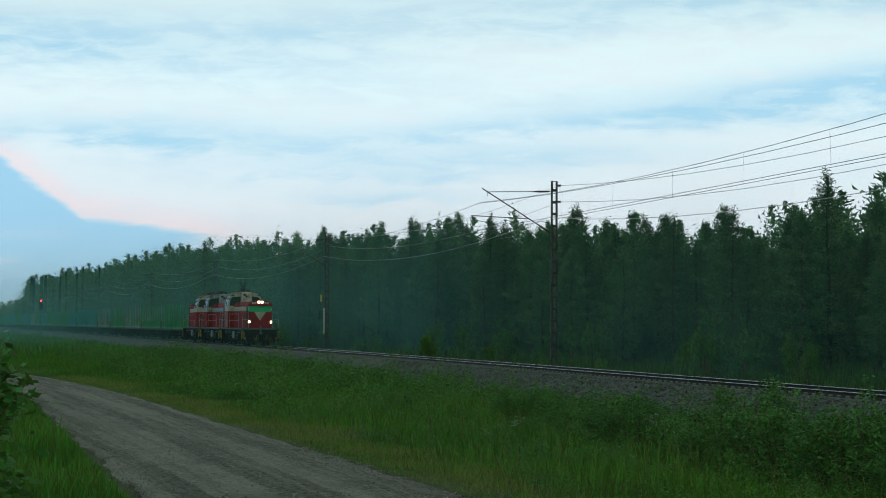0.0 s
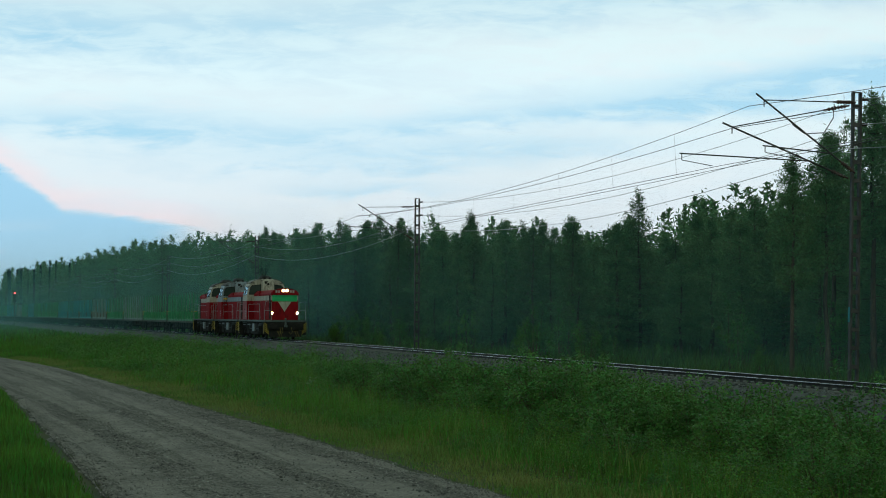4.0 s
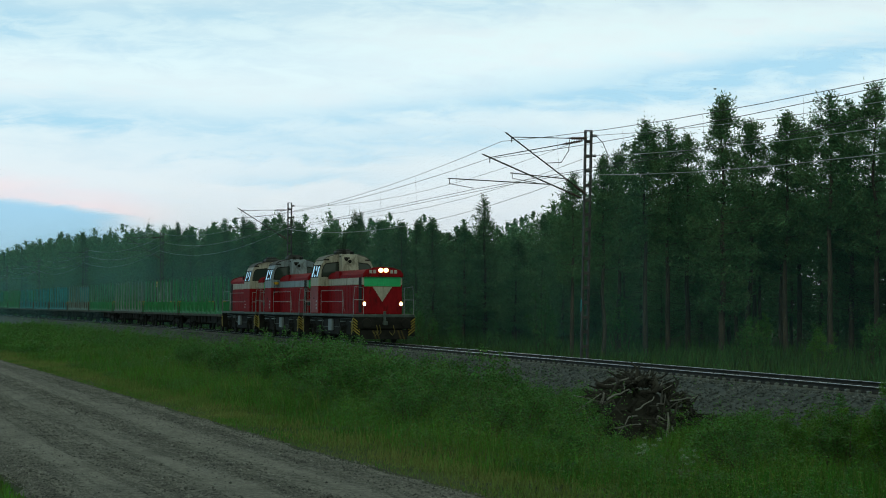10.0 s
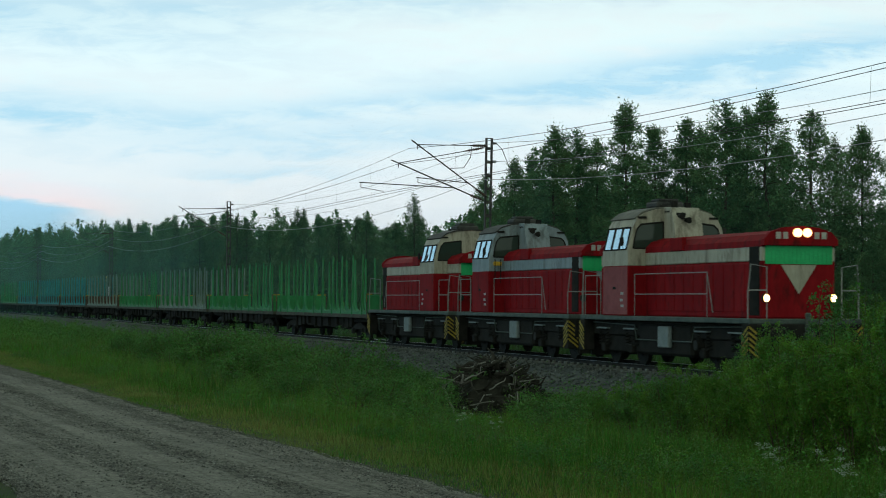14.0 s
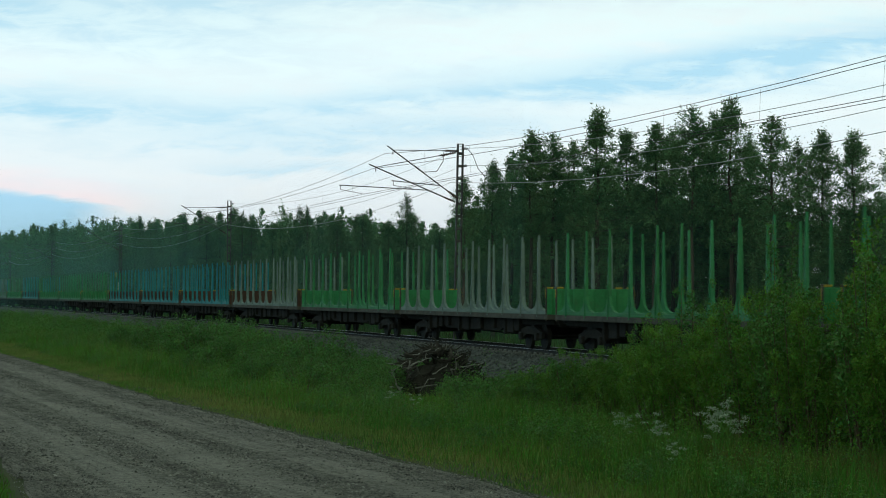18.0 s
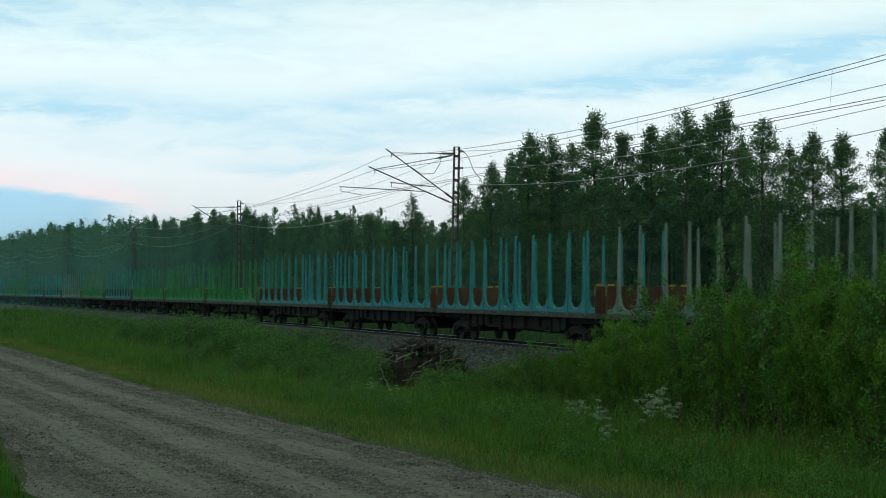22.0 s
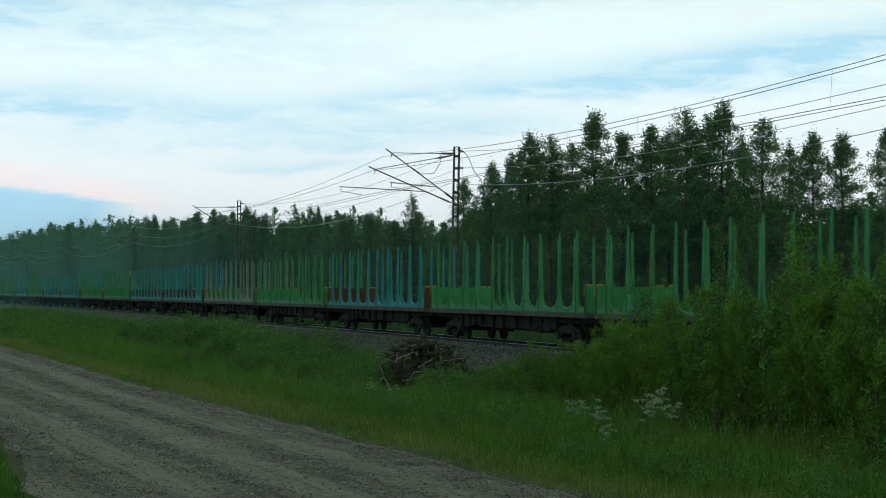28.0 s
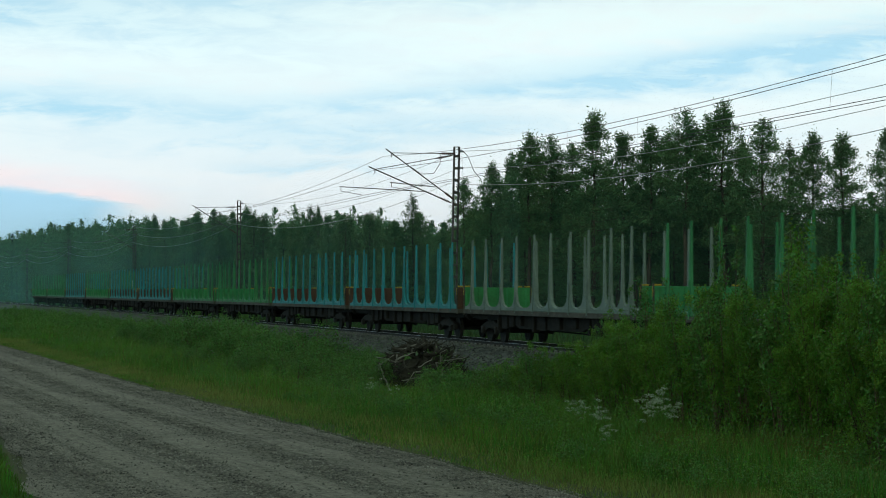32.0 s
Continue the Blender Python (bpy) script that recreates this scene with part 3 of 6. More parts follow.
def build_mast(double):
    mast = thing("catenary_mast", "grey lattice steel catenary mast on a concrete foot", "mast", group="catenary masts along the line")
    for k, b in mast_parts().items():
        part("".join(c for c in k if c.isalpha()), b, M_SLEEPER if k == "foundation" else M_MAST, mast)
    arms = [(-0.25, -0.35, 6.75, 9.0, 3.8, 8.9, 7.45, 4.4)]
    if double:
        arms = [(-0.25, -0.9, 6.55, 8.3, 4.4, 9.0, 7.1, 5.9), (0.25, 0.9, 6.7, 9.1, 3.95, 9.05, 7.3, 3.7)]
    for a in arms:
        t, i = cantilever(*a)
        br = part("bracket", t, M_MAST, mast)
        for one in i:
            part("insulator", one, M_INSUL, br, "brown ribbed insulator")
    for z in (9.2, 8.35):
        w = Build()
        w.tube((-0.16, 0, z), (-0.36, 0, z), 0.02, n=6)
        for i in range(3):
            w.tube((-0.2 - i * 0.06, 0, z), (-0.23 - i * 0.06, 0, z), 0.06, n=8)
        part("insulator", w, M_INSUL, mast, "line insulator behind the mast")
    return mast


def mast_pose(s, lean=0.0):
    x, y = place(s, MAST_Q)
    return pose(float(x), float(y), 0.0, 0, lean, 180 + float(heading(s)))


mast_a = build_mast(True)
mast_b = build_mast(False)
for pts in ([(0.9, 0.2, 8.98), (0.95, 0.25, 8.5), (1.25, 0.2, 8.0), (1.9, 0.1, 7.95), (2.3, 0.0, 8.25)], [(-0.36, 0, 9.2), (-0.55, 0.3, 8.9), (-0.75, 0.6, 8.2), (-1.1, 0.9, 7.7)]):
    part("jumper_cable", Build().pipe(pts, 0.018, n=6), M_WIRE, mast_a, "looped dark jumper cable")
MASTS = {}
for i, s in enumerate(MAST_S):
    src = mast_a if s == 0 else mast_b
    if s in (0, 64):
        src.matrix_basis = mast_pose(s, -0.9 if s == 0 else 0)
        MASTS[s] = src
    else:
        MASTS[s] = copy_thing(mast_b, mast_pose(s))


def line_point(s, q, z):
    x, y = place(s, q)
    return Vector((float(x), float(y), z))


def span_wire(name, label, pts, sag, r=0.012, material=None):
    """A wire through the points, sagging between them."""
    b = Build()
    ring = []
    for a, c in zip(pts[:-1], pts[1:]):
        for i in range(10):
            t = i / 10
            ring.append(a.lerp(c, t) - Vector((0, 0, sag * 4 * t * (1 - t))))
    ring.append(pts[-1])
    b.pipe(ring, r, n=4)
    ob = thing(name, label, "wire", group="overhead wires", data=b.mesh(name, material or M_WIRE))
    return ob


span_wire("contact_wire", "dark copper contact wire over the track", [line_point(s, 0.25 * (1 if i % 2 else -1), 7.0 if s == 0 else 6.65) for i, s in enumerate(MAST_S)], 0.03, 0.011)
span_wire("messenger_wire", "dark messenger wire carrying the contact wire", [line_point(s, 0.1 * (1 if i % 2 else -1), 8.85 if s == 0 else 8.10 if s == -66 else 8.25) for i, s in enumerate(MAST_S)], 0.7, 0.012)
span_wire("contact_wire", "second contact wire overlapping at the tensioning span", [line_point(-132, 0.3, 6.8), line_point(-66, 0.35, 6.72), line_point(0, 0.95, 6.85), line_point(64, 0.4, 6.75)], 0.04, 0.011)
span_wire("messenger_wire", "second messenger wire overlapping at the tensioning span", [line_point(-132, 0.3, 8.2), line_point(-66, 0.3, 7.88), line_point(0, 0.5, 8.1), line_point(64, 0.2, 8.2)], 0.5, 0.012)
span_wire("return_wire", "pale return wire behind the masts", [line_point(s, MAST_Q - 0.3, 8.6 if s == -66 else 9.2) for s in MAST_S], 0.9, 0.012, M_ALU)
span_wire("return_wire", "pale return wire behind the masts", [line_point(s, MAST_Q - 0.3, 8.2 if s == -66 else 8.35) for s in MAST_S], 1.0, 0.012, M_ALU)
span_wire("feeder_cable", "pale sagging cable hung lower on the masts", [line_point(s, MAST_Q + 0.3, 7.52) for s in MAST_S], 1.1, 0.014, M_ALU)
hang = Build()
for i, (a, c) in enumerate(zip(MAST_S[:-1], MAST_S[1:])):
    for j in range(1, 9):
        t = j / 9
        s = a + (c - a) * t
        q = 0.25 * ((1 if i % 2 else -1) * (1 - t) + (1 if (i + 1) % 2 else -1) * t)
        za, zc = (8.85 if a == 0 else 8.10 if a == -66 else 8.25), (8.85 if c == 0 else 8.10 if c == -66 else 8.25)
        ka, kc = (7.0 if a == 0 else 6.65), (7.0 if c == 0 else 6.65)
        hang.tube(line_point(s, q, ka + (kc - ka) * t), line_point(s, q * 0.5, za + (zc - za) * t - 0.7 * 4 * t * (1 - t)), 0.004, n=4)
thing("droppers", "thin droppers between messenger and contact wire", "wire", kind="stuff", data=hang.mesh("droppers", M_WIRE))


# plates on the third mast past the bend
c_mast = MASTS[128]
board = part("notice_board", Build().box(0.19, 0.23, -0.34, 0.34, 1.1, 3.2, 0.01), M_SIGNW, c_mast, "pale notice board with dark printed bars")
for i in range(7):
    w = 0.26 - 0.05 * (i % 3)
    part("printed_bar", Build().box(0.232, 0.236, -w, w, 2.9 - i * 0.24, 2.98 - i * 0.24), M_BAR, board)
plate = part("speed_plate", Build().box(0.45, 0.48, -0.26, 0.26, 3.75, 4.3, 0.02), M_SIGNY, c_mast, "yellow square plate with a dark figure")
part("printed_bar", Build().box(0.482, 0.486, -0.08, 0.08, 3.88, 4.17), M_BAR, plate)
part("plate_bracket", Build().box(0.16, 0.45, -0.02, 0.02, 3.98, 4.04), M_MAST, c_mast)
marker = MASTS[0]
part("mast_marker", Build().box(0.175, 0.185, -0.07, 0.07, 1.75, 2.25), M_WBLUE, marker, "small blue plate")


def signal_post():
    x, y, z = spot(390, 4.2)
    P = thing("railway_signal", "tall dark railway signal showing a red light", "signal", m=pose(x, y, z - 0.1, 0, 0, float(heading(390))))
    part("post", Build().tube((0, 0, -0.5), (0, 0, 6.6), 0.09, 0.07, n=10), M_MAST, P)
    head = part("signal_head", Build().box(-0.38, 0.38, -0.12, 0.12, 5.6, 8.0, 0.12), M_BLACK, P, "black backing board")
    for k, z in enumerate((7.55, 6.85, 6.15)):
        hood = Build().tube((0, -0.12, z), (0, -0.32, z), 0.17, n=14)
        part("lamp_hood", hood, M_BLACK, head)
        part("lens", Build().tube((0, -0.318, z), (0, -0.335, z), 0.19 if k == 0 else 0.13, n=14), M_SIGNAL if k == 0 else M_GLASS, head, "glowing red lens" if k == 0 else "unlit lens")
    part("ladder", Build().pipe([(-0.2, 0.15, 0.2), (-0.2, 0.15, 6.0)], 0.02).pipe([(0.2, 0.15, 0.2), (0.2, 0.15, 6.0)], 0.02), M_MAST, P)


signal_post()


def lamp_post(x, y, h, turn):
    z = -0.9
    P = thing("lamp_post", "slim grey lamp post with a short arm far down the road", "lamp post", group="far lamp posts", m=pose(x, y, z, 0, 0, turn))
    part("pole", Build().tube((0, 0, -0.3), (0, 0, h), 0.09, 0.05, n=8), M_MAST, P)
    part("arm", Build().pipe([(0, 0, h), (0.5, 0, h + 0.12), (1.3, 0, h + 0.15)], 0.03), M_MAST, P)
    part("lamp_head", Build().box(1.2, 1.8, -0.12, 0.12, h + 0.1, h + 0.22, 0.04), M_GREY, P)


lamp_post(-88, 315, 7.6, 0)
lamp_post(-122, 380, 8.0, 20)


def sleeper_mesh():
    b = Build()
    sec = [(-0.13, -0.36), (0.13, -0.36), (0.11, -0.175), (-0.11, -0.175)]
    b.prism(sec, "y", -1.27, 1.27)
    for y in (-0.787, 0.787):
        for d in (-0.13, 0.13):
            b.box(-0.075, 0.075, y + d - 0.045, y + d + 0.045, -0.18, -0.105, 0.015)
    return b.mesh("sleeper", M_SLEEPER)


SLEEPER = sleeper_mesh()


def lay_sleepers():
    far = Build()
    for i, s in enumerate(np.arange(-76, 420, 0.61)):
        x, y = place(s, 0)
        m = pose(float(x), float(y), 0, 0, 0, float(heading(s)) + 90)
        if i < 295:
            ob = new("sleeper", SLEEPER)
            ob.parent = TRACK
            ob.matrix_basis = m
        elif i % 2 == 0 or i < 500:
            far.box(-0.12, 0.12, -1.27, 1.27, -0.36, -0.175, m=m)
    ob = part("far_sleepers", far, M_SLEEPER, TRACK)
    ob["kind"] = "stuff"


lay_sleepers()

# ---- train ----
TRAIN_FRONT = [(0, 138), (1, 128.5), (2, 114.5), (3, 100.5), (6, 72.4), (7, 62.2), (8, 49.7), (9, 35.2), (10, 19.6), (11, 4.7), (12, -10.1), (13, -25.2),
               (14, -40.9), (17, -96.8), (18, -114.6), (19, -132.5), (20, -150.4), (21, -168.2), (28, -292), (32, -361.5)]
LOCO_L, WAGON_L = 14.0, 21.4


def loco(label, band, reverse=False):
    """A hood diesel locomotive, forward along +y, rail top at z 0; red below, a pale band above."""
    L = thing("diesel_locomotive", label, "locomotive", group="three locomotives at the head of the train")
    f = Build().box(-1.5, 1.5, -6.45, 6.45, 1.36, 1.5, 0.02)
    part("footplate", f, M_FOOT, L)
    part("main_frame", Build().box(-1.2, 1.2, -6.3, 6.3, 0.9, 1.358, 0.03), M_BLACK, L)
    hoods = ((-2.24, 6.0, 3.12), (-6.0, -4.36, 3.12))
    for y0, y1, top in hoods:
        h = part("hood", Build().box(-0.98, 0.98, y0, y1, 1.5, 2.62, 0.03), M_RED, L, "red hood side")
        part("hood_band", Build().box(-0.985, 0.985, y0 + 0.004, y1 - 0.004, 2.62, 2.95, 0.02), band, h, "pale stripe along the hood")
        arch = [(-0.985, 2.95), (0.985, 2.95), (0.97, 3.12), (0.80, 3.30), (0.45, 3.42), (0, 3.46), (-0.45, 3.42), (-0.80, 3.30), (-0.97, 3.12)]
        part("hood_top", Build().prism(arch, "y", y0 + 0.002, y1 - 0.002), M_RED, h, "arched red hood top")
        y = y0 + 0.25
        while y < y1 - 0.5:
            for sx in (-1, 1):
                part("engine_door", Build().box(min(sx * 0.97, sx * 0.998), max(sx * 0.97, sx * 0.998), y, y + 0.64, 1.62, 2.58, 0.008), M_RED, h)
            y += 0.70
    # black strip: shade of the corner recess put in as colour
    for sx in (-1, 1):
        part("radiator_grille", Build().box(min(sx * 0.9, sx * 1.004), max(sx * 0.9, sx * 1.004), 5.25, 5.86, 1.56, 2.96, 0.01), M_BLACK, L, "black strip standing for the shaded recess at the hood's front corner")
    # louvre block and front faces
    for sy, y in ((1, 6.0), (-1, -6.0)):
        g = Build().box(-0.9, 0.9, min(y, y + sy * 0.025), max(y, y + sy * 0.025), 2.56, 2.98, 0.006)
        fb = part("front_band", g, M_LIME, L, "bright green band across the nose")
        for i in range(16):
            x = -0.85 + i * 0.1135
            part("louvre", Build().box(x - 0.007, x + 0.007, min(y + sy * 0.026, y + sy * 0.04), max(y + sy * 0.026, y + sy * 0.04), 2.58, 2.96), M_LIME, fb)
        v = Build().prism([(-0.48, 2.55), (0.48, 2.55), (0.0, 1.98)], "y", min(y, y + sy * 0.02), max(y, y + sy * 0.02))
        part("nose_chevron", v, band, L, "pale triangle on the nose")
        dome = Build().prism([(-0.99, 2.99), (0.99, 2.99), (0.99, 3.16), (0.82, 3.36), (0.45, 3.49), (0, 3.53), (-0.45, 3.49), (-0.82, 3.36), (-0.99, 3.16)], "y", min(y, y + sy * 0.16), max(y, y + sy * 0.16))
        part("nose_cap", dome, M_RED, L, "red nose cap over the headlamps")
        for sx in (-1, 1):
            for j in range(2):
                x = sx * (0.42 + 0.19 * j)
                n = Build().box(x - 0.065, x + 0.065, min(y + sy * 0.16, y + sy * 0.168), max(y + sy * 0.16, y + sy * 0.168), 3.17, 3.36)
                part("painted_bar", n, M_WHITE, L, "white painted bar")
        for sx, z, r in ((-0.13, 3.34, 0.085), (0.13, 3.34, 0.085), (-0.90, 1.90, 0.062), (0.90, 1.90, 0.062)):
            off = 0.16 if z > 3 else 0.03
            ring = Build().tube((sx, y + sy * (off - 0.05), z), (sx, y + sy * (off + 0.07), z), r + 0.03, n=16)
            hl = part("headlight", ring, M_BLACK, L, "round headlamp housing")
            lit = sy > 0 and not reverse and label.startswith("leading")
            # glowing ring added round the lens in place of its warm halo
            if lit:
                part("reflector", Build().tube((sx, y + sy * (off + 0.06), z), (sx, y + sy * (off + 0.08), z), r + (0.045 if z > 3 else 0.02), n=16), M_HALO, hl, "glowing ring that imitates the headlamp's warm bloom")
            part("lens", Build().tube((sx, y + sy * (off + 0.065), z), (sx, y + sy * (off + 0.09), z), r, n=16), M_LAMP if lit else M_GLASS, hl, "glowing warm lens" if lit else "unlit lens")
    # cab: a flat front over the hood, sides leaning in above the waist
    Y0, Y1 = -4.35, -2.25
    cab = part("cab", Build().box(-1.5, 1.5, Y0, Y1, 1.5, 2.62, 0.02), M_RED, L, "red lower cab")
    face = [(-1.5, 2.62), (1.5, 2.62), (1.5, 3.02), (1.34, 3.72), (1.22, 3.92), (1.0, 4.05), (0.6, 4.15), (0, 4.19), (-0.6, 4.15), (-1.0, 4.05), (-1.22, 3.92), (-1.34, 3.72), (-1.5, 3.02)]
    part("cab_upper", Build().prism(face, "y", Y0, Y1), band, cab, "pale upper cab with rounded roof edges")
    arch = [(1.245, 3.905), (1.0, 4.055), (0.6, 4.155), (0, 4.195), (-0.6, 4.155), (-1.0, 4.055), (-1.245, 3.905), (-1.27, 3.93), (-1.02, 4.09), (-0.6, 4.195), (0, 4.235), (0.6, 4.195), (1.02, 4.09), (1.27, 3.93)]
    part("roof", Build().prism(arch, "y", Y0 - 0.06, Y1 - 0.12), M_ROOF if not label.startswith("leading") else M_ROOFLIGHT, cab, "thin curved cab roof sheet")
    for sx in (-1, 1):
        x0, x1 = min(sx * 1.498, sx * 1.512), max(sx * 1.498, sx * 1.512)
        part("side_panel", Build().box(x0, x1, Y0 + 0.03, Y1 - 0.03, 1.53, 2.60, 0.004), M_FADED if label.startswith("leading") else M_RED, cab, "sun-bleached red side panel" if label.startswith("leading") else "")
        for j, (y, z) in enumerate(((-2.7, 2.0), (-2.75, 1.85), (-2.68, 1.72), (-3.35, 2.12))):
            part("painted_bar", Build().box(min(sx * 1.505, sx * 1.516), max(sx * 1.505, sx * 1.516), y - 0.12, y + 0.12, z - 0.03, z + 0.03), M_SIGNW if j < 3 else M_BLACK, cab)
        # three leaning panes, near-mirror metal standing for the bright sky's sheen on glass

        def lean(y, k):
            return Vector((sx * (1.50 - 0.16 * k), y, 3.02 + 0.70 * k))
        for i in range(3):
            ya, yb = Y0 + 0.10 + i * 0.64, Y0 + 0.10 + i * 0.64 + 0.58
            c = [lean(ya, 0.06), lean(yb, 0.06), lean(yb, 0.97), lean(ya, 0.97)]
            o = Vector((sx * 0.012, 0, 0.004))
            w = part("window", Build().add([v + o for v in c] + [v - o for v in c], [(0, 1, 2, 3), (7, 6, 5, 4), (0, 4, 5, 1), (1, 5, 6, 2), (2, 6, 7, 3), (3, 7, 4, 0)]), M_MIRRORGLASS, cab, "side pane with the sky's sheen built into its mirror metal")
            fr = Build()
            for k in range(4):
                fr.tube(c[k] + o, c[(k + 1) % 4] + o, 0.024, n=6)
            part("window_frame", fr, M_BLACK, w)
        mirror = Build().pipe([(sx * 1.50, Y1 - 0.3, 3.05), (sx * 1.60, Y1 - 0.25, 3.2), (sx * 1.60, Y1 - 0.25, 3.5)], 0.014).box(min(sx * 1.57, sx * 1.63), max(sx * 1.57, sx * 1.63), Y1 - 0.36, Y1 - 0.12, 3.18, 3.46, 0.04)
        part("mirror", mirror, M_BLACK, cab, "black oval mirror")
        # end windows, front and rear, either side of the housing
        for y, sy in ((Y1, 1), (Y0, -1)):
            pts = [(sx * 0.44, 3.10), (sx * 1.34, 3.10), (sx * 1.30, 3.42), (sx * 1.22, 3.68), (sx * 1.10, 3.78), (sx * 0.44, 3.84)]
            w = part("window", Build().prism(pts, "y", min(y + sy * 0.001, y + sy * 0.01), max(y + sy * 0.001, y + sy * 0.01)), M_GLASS, cab, "large dark cab window")
            fr = Build()
            for k in range(6):
                p, q = pts[k], pts[(k + 1) % 6]
                fr.tube((p[0], y + sy * 0.012, p[1]), (q[0], y + sy * 0.012, q[1]), 0.022, n=6)
            part("window_frame", fr, M_BLACK, w)
            lamp = Build().box(min(sx * 0.95, sx * 1.22), max(sx * 0.95, sx * 1.22), min(y, y + sy * 0.05), max(y, y + sy * 0.05), 3.92, 3.97, 0.01)
            part("rain_strip", lamp, M_BLACK, cab)
        if not label.startswith("leading"):
            pl = part("step_plate", Build().box(min(sx * 1.05, sx * 1.35), max(sx * 1.05, sx * 1.35), Y1 + 0.002, Y1 + 0.03, 2.80, 2.93, 0.01), M_SIGNY, cab, "orange-yellow plate")
            part("grab_rail", Build().pipe([(sx * 1.1, Y1 + 0.06, 2.3), (sx * 1.1, Y1 + 0.06, 3.02)], 0.014).pipe([(sx * 1.3, Y1 + 0.06, 2.3), (sx * 1.3, Y1 + 0.06, 3.02)], 0.014), M_BLACK, cab)
        part("side_cabinet", Build().box(min(sx * 0.90, sx * 1.03), max(sx * 0.90, sx * 1.03), -0.2, 0.75, 2.96, 3.36, 0.02), M_RED, L, "dull red box on the hood's shoulder")
    stack = [(Y1, 3.30), (Y1 + 0.95, 3.30), (Y1 + 0.82, 3.75), (Y1 + 0.55, 4.17), (Y1, 4.20)]
    tower = part("exhaust_housing", Build().prism(stack, "x", -0.42, 0.42), band, cab, "pale housing before the cab front")
    hole = Build()
    for i in range(5):
        hole.tube((-0.424, Y1 + 0.12 + i * 0.08, 4.08), (-0.43, Y1 + 0.12 + i * 0.08, 4.08), 0.025, n=8).tube((0.424, Y1 + 0.12 + i * 0.08, 4.08), (0.43, Y1 + 0.12 + i * 0.08, 4.08), 0.025, n=8)
    part("vent_holes", hole, M_BLACK, tower)
    ac = Build().box(-0.42, 0.42, -3.75, -2.85, 4.20, 4.36, 0.05).box(-0.30, 0.30, -3.65, -2.95, 4.355, 4.43, 0.03)
    part("roof_unit", ac, M_ROOF, cab, "dark ventilation box on the roof")
    for x, z in ((0.2, 4.32), (-0.2, 4.30)):
        part("exhaust_stack", Build().tube((x, -2.0, 4.1), (x, -2.0, z), 0.10, n=10), M_BLACK, L)
    horn = Build().tube((0.24, -1.62, 3.98), (0.24, -1.25, 3.96), 0.03, 0.09, n=8).tube((0.06, -1.62, 3.88), (0.06, -1.2, 3.86), 0.03, 0.08, n=8).box(0.0, 0.30, -1.68, -1.58, 3.82, 4.05, 0.02)
    part("horn", horn, M_BLACK, L)
    # soot from the stack, thin grime streaks down the doors
    if label.startswith("leading"):
        rs = np.random.default_rng(5)
        t = rs.random(26) ** 0.8
        c = np.stack([0.2 + rs.normal(0, 0.10, 26) * (0.5 + 2.4 * t), -2.0 - 2.2 * t + rs.normal(0, 0.2, 26) * (0.4 + t), 4.36 + 0.55 * t + rs.normal(0, 0.12, 26) * (0.4 + 1.6 * t)], 1)
        d = rs.normal(0, 0.24, (26, 3, 3)) * (0.5 + t)[:, None, None]
        part("exhaust_smoke", raw_mesh("exhaust_smoke", (c[:, None] + d).reshape(-1, 3), np.arange(78).reshape(-1, 3), [M_PUFF]), M_PUFF, L, "thin dark exhaust smoke")
    # railings
    for sx in (-1, 1):
        for y0, y1 in ((-1.9, 3.5), (-6.2, -4.8)):
            for z in (1.98, 2.42):
                part("handrail", Build().pipe([(sx * 1.42, y0, z), (sx * 1.42, y1, z)], 0.012), M_GREY, L, "thin pale handrail")
            for y in np.linspace(y0, y1, 2):
                part("rail_post", Build().tube((sx * 1.42, y, 1.5), (sx * 1.42, y, 2.42), 0.012, n=6), M_GREY, L)
        part("handrail", Build().pipe([(sx * 1.42, 3.5, 2.42), (sx * 1.42, 3.9, 1.6)], 0.011), M_GREY, L, "slanting handrail")
        for sy in (-1, 1):
            e = Build().pipe([(sx * 1.0, sy * 6.35, 1.5), (sx * 1.0, sy * 6.35, 2.5), (sx * 1.42, sy * 6.35, 2.55), (sx * 1.48, sy * 6.3, 2.0), (sx * 1.48, sy * 6.3, 1.5)], 0.018)
            e.tube((sx * 1.0, sy * 6.35, 2.05), (sx * 1.46, sy * 6.33, 2.05), 0.014, n=6)
            part("end_railing", e, M_GREY, L)
            st = Build().box(min(sx * 1.18, sx * 1.52), max(sx * 1.18, sx * 1.52), min(sy * 6.0, sy * 6.45), max(sy * 6.0, sy * 6.45), 0.38, 1.36, 0.02)
            step = part("step_well", st, M_BLACK, L)
            for j in range(5):
                z = 0.40 + j * 0.145
                a = [(sx * 1.19, z), (sx * 1.51, z + 0.27), (sx * 1.51, z + 0.34), (sx * 1.19, z + 0.07)]
                part("warning_stripe", Build().prism(a, "y", min(sy * 6.452, sy * 6.462), max(sy * 6.452, sy * 6.462)), M_YELLOW, step, "yellow slanting stripe")
                b2 = [(sy * 6.02, z), (sy * 6.43, z + 0.27), (sy * 6.43, z + 0.34), (sy * 6.02, z + 0.07)]
                part("warning_stripe", Build().prism(b2, "x", min(sx * 1.522, sx * 1.532), max(sx * 1.522, sx * 1.532)), M_YELLOW, step, "yellow slanting stripe")
    for sy in (-1, 1):
        part("buffer_beam", Build().box(-1.3, 1.3, min(sy * 6.3, sy * 6.52), max(sy * 6.3, sy * 6.52), 0.75, 1.36, 0.03), M_BLACK, L)
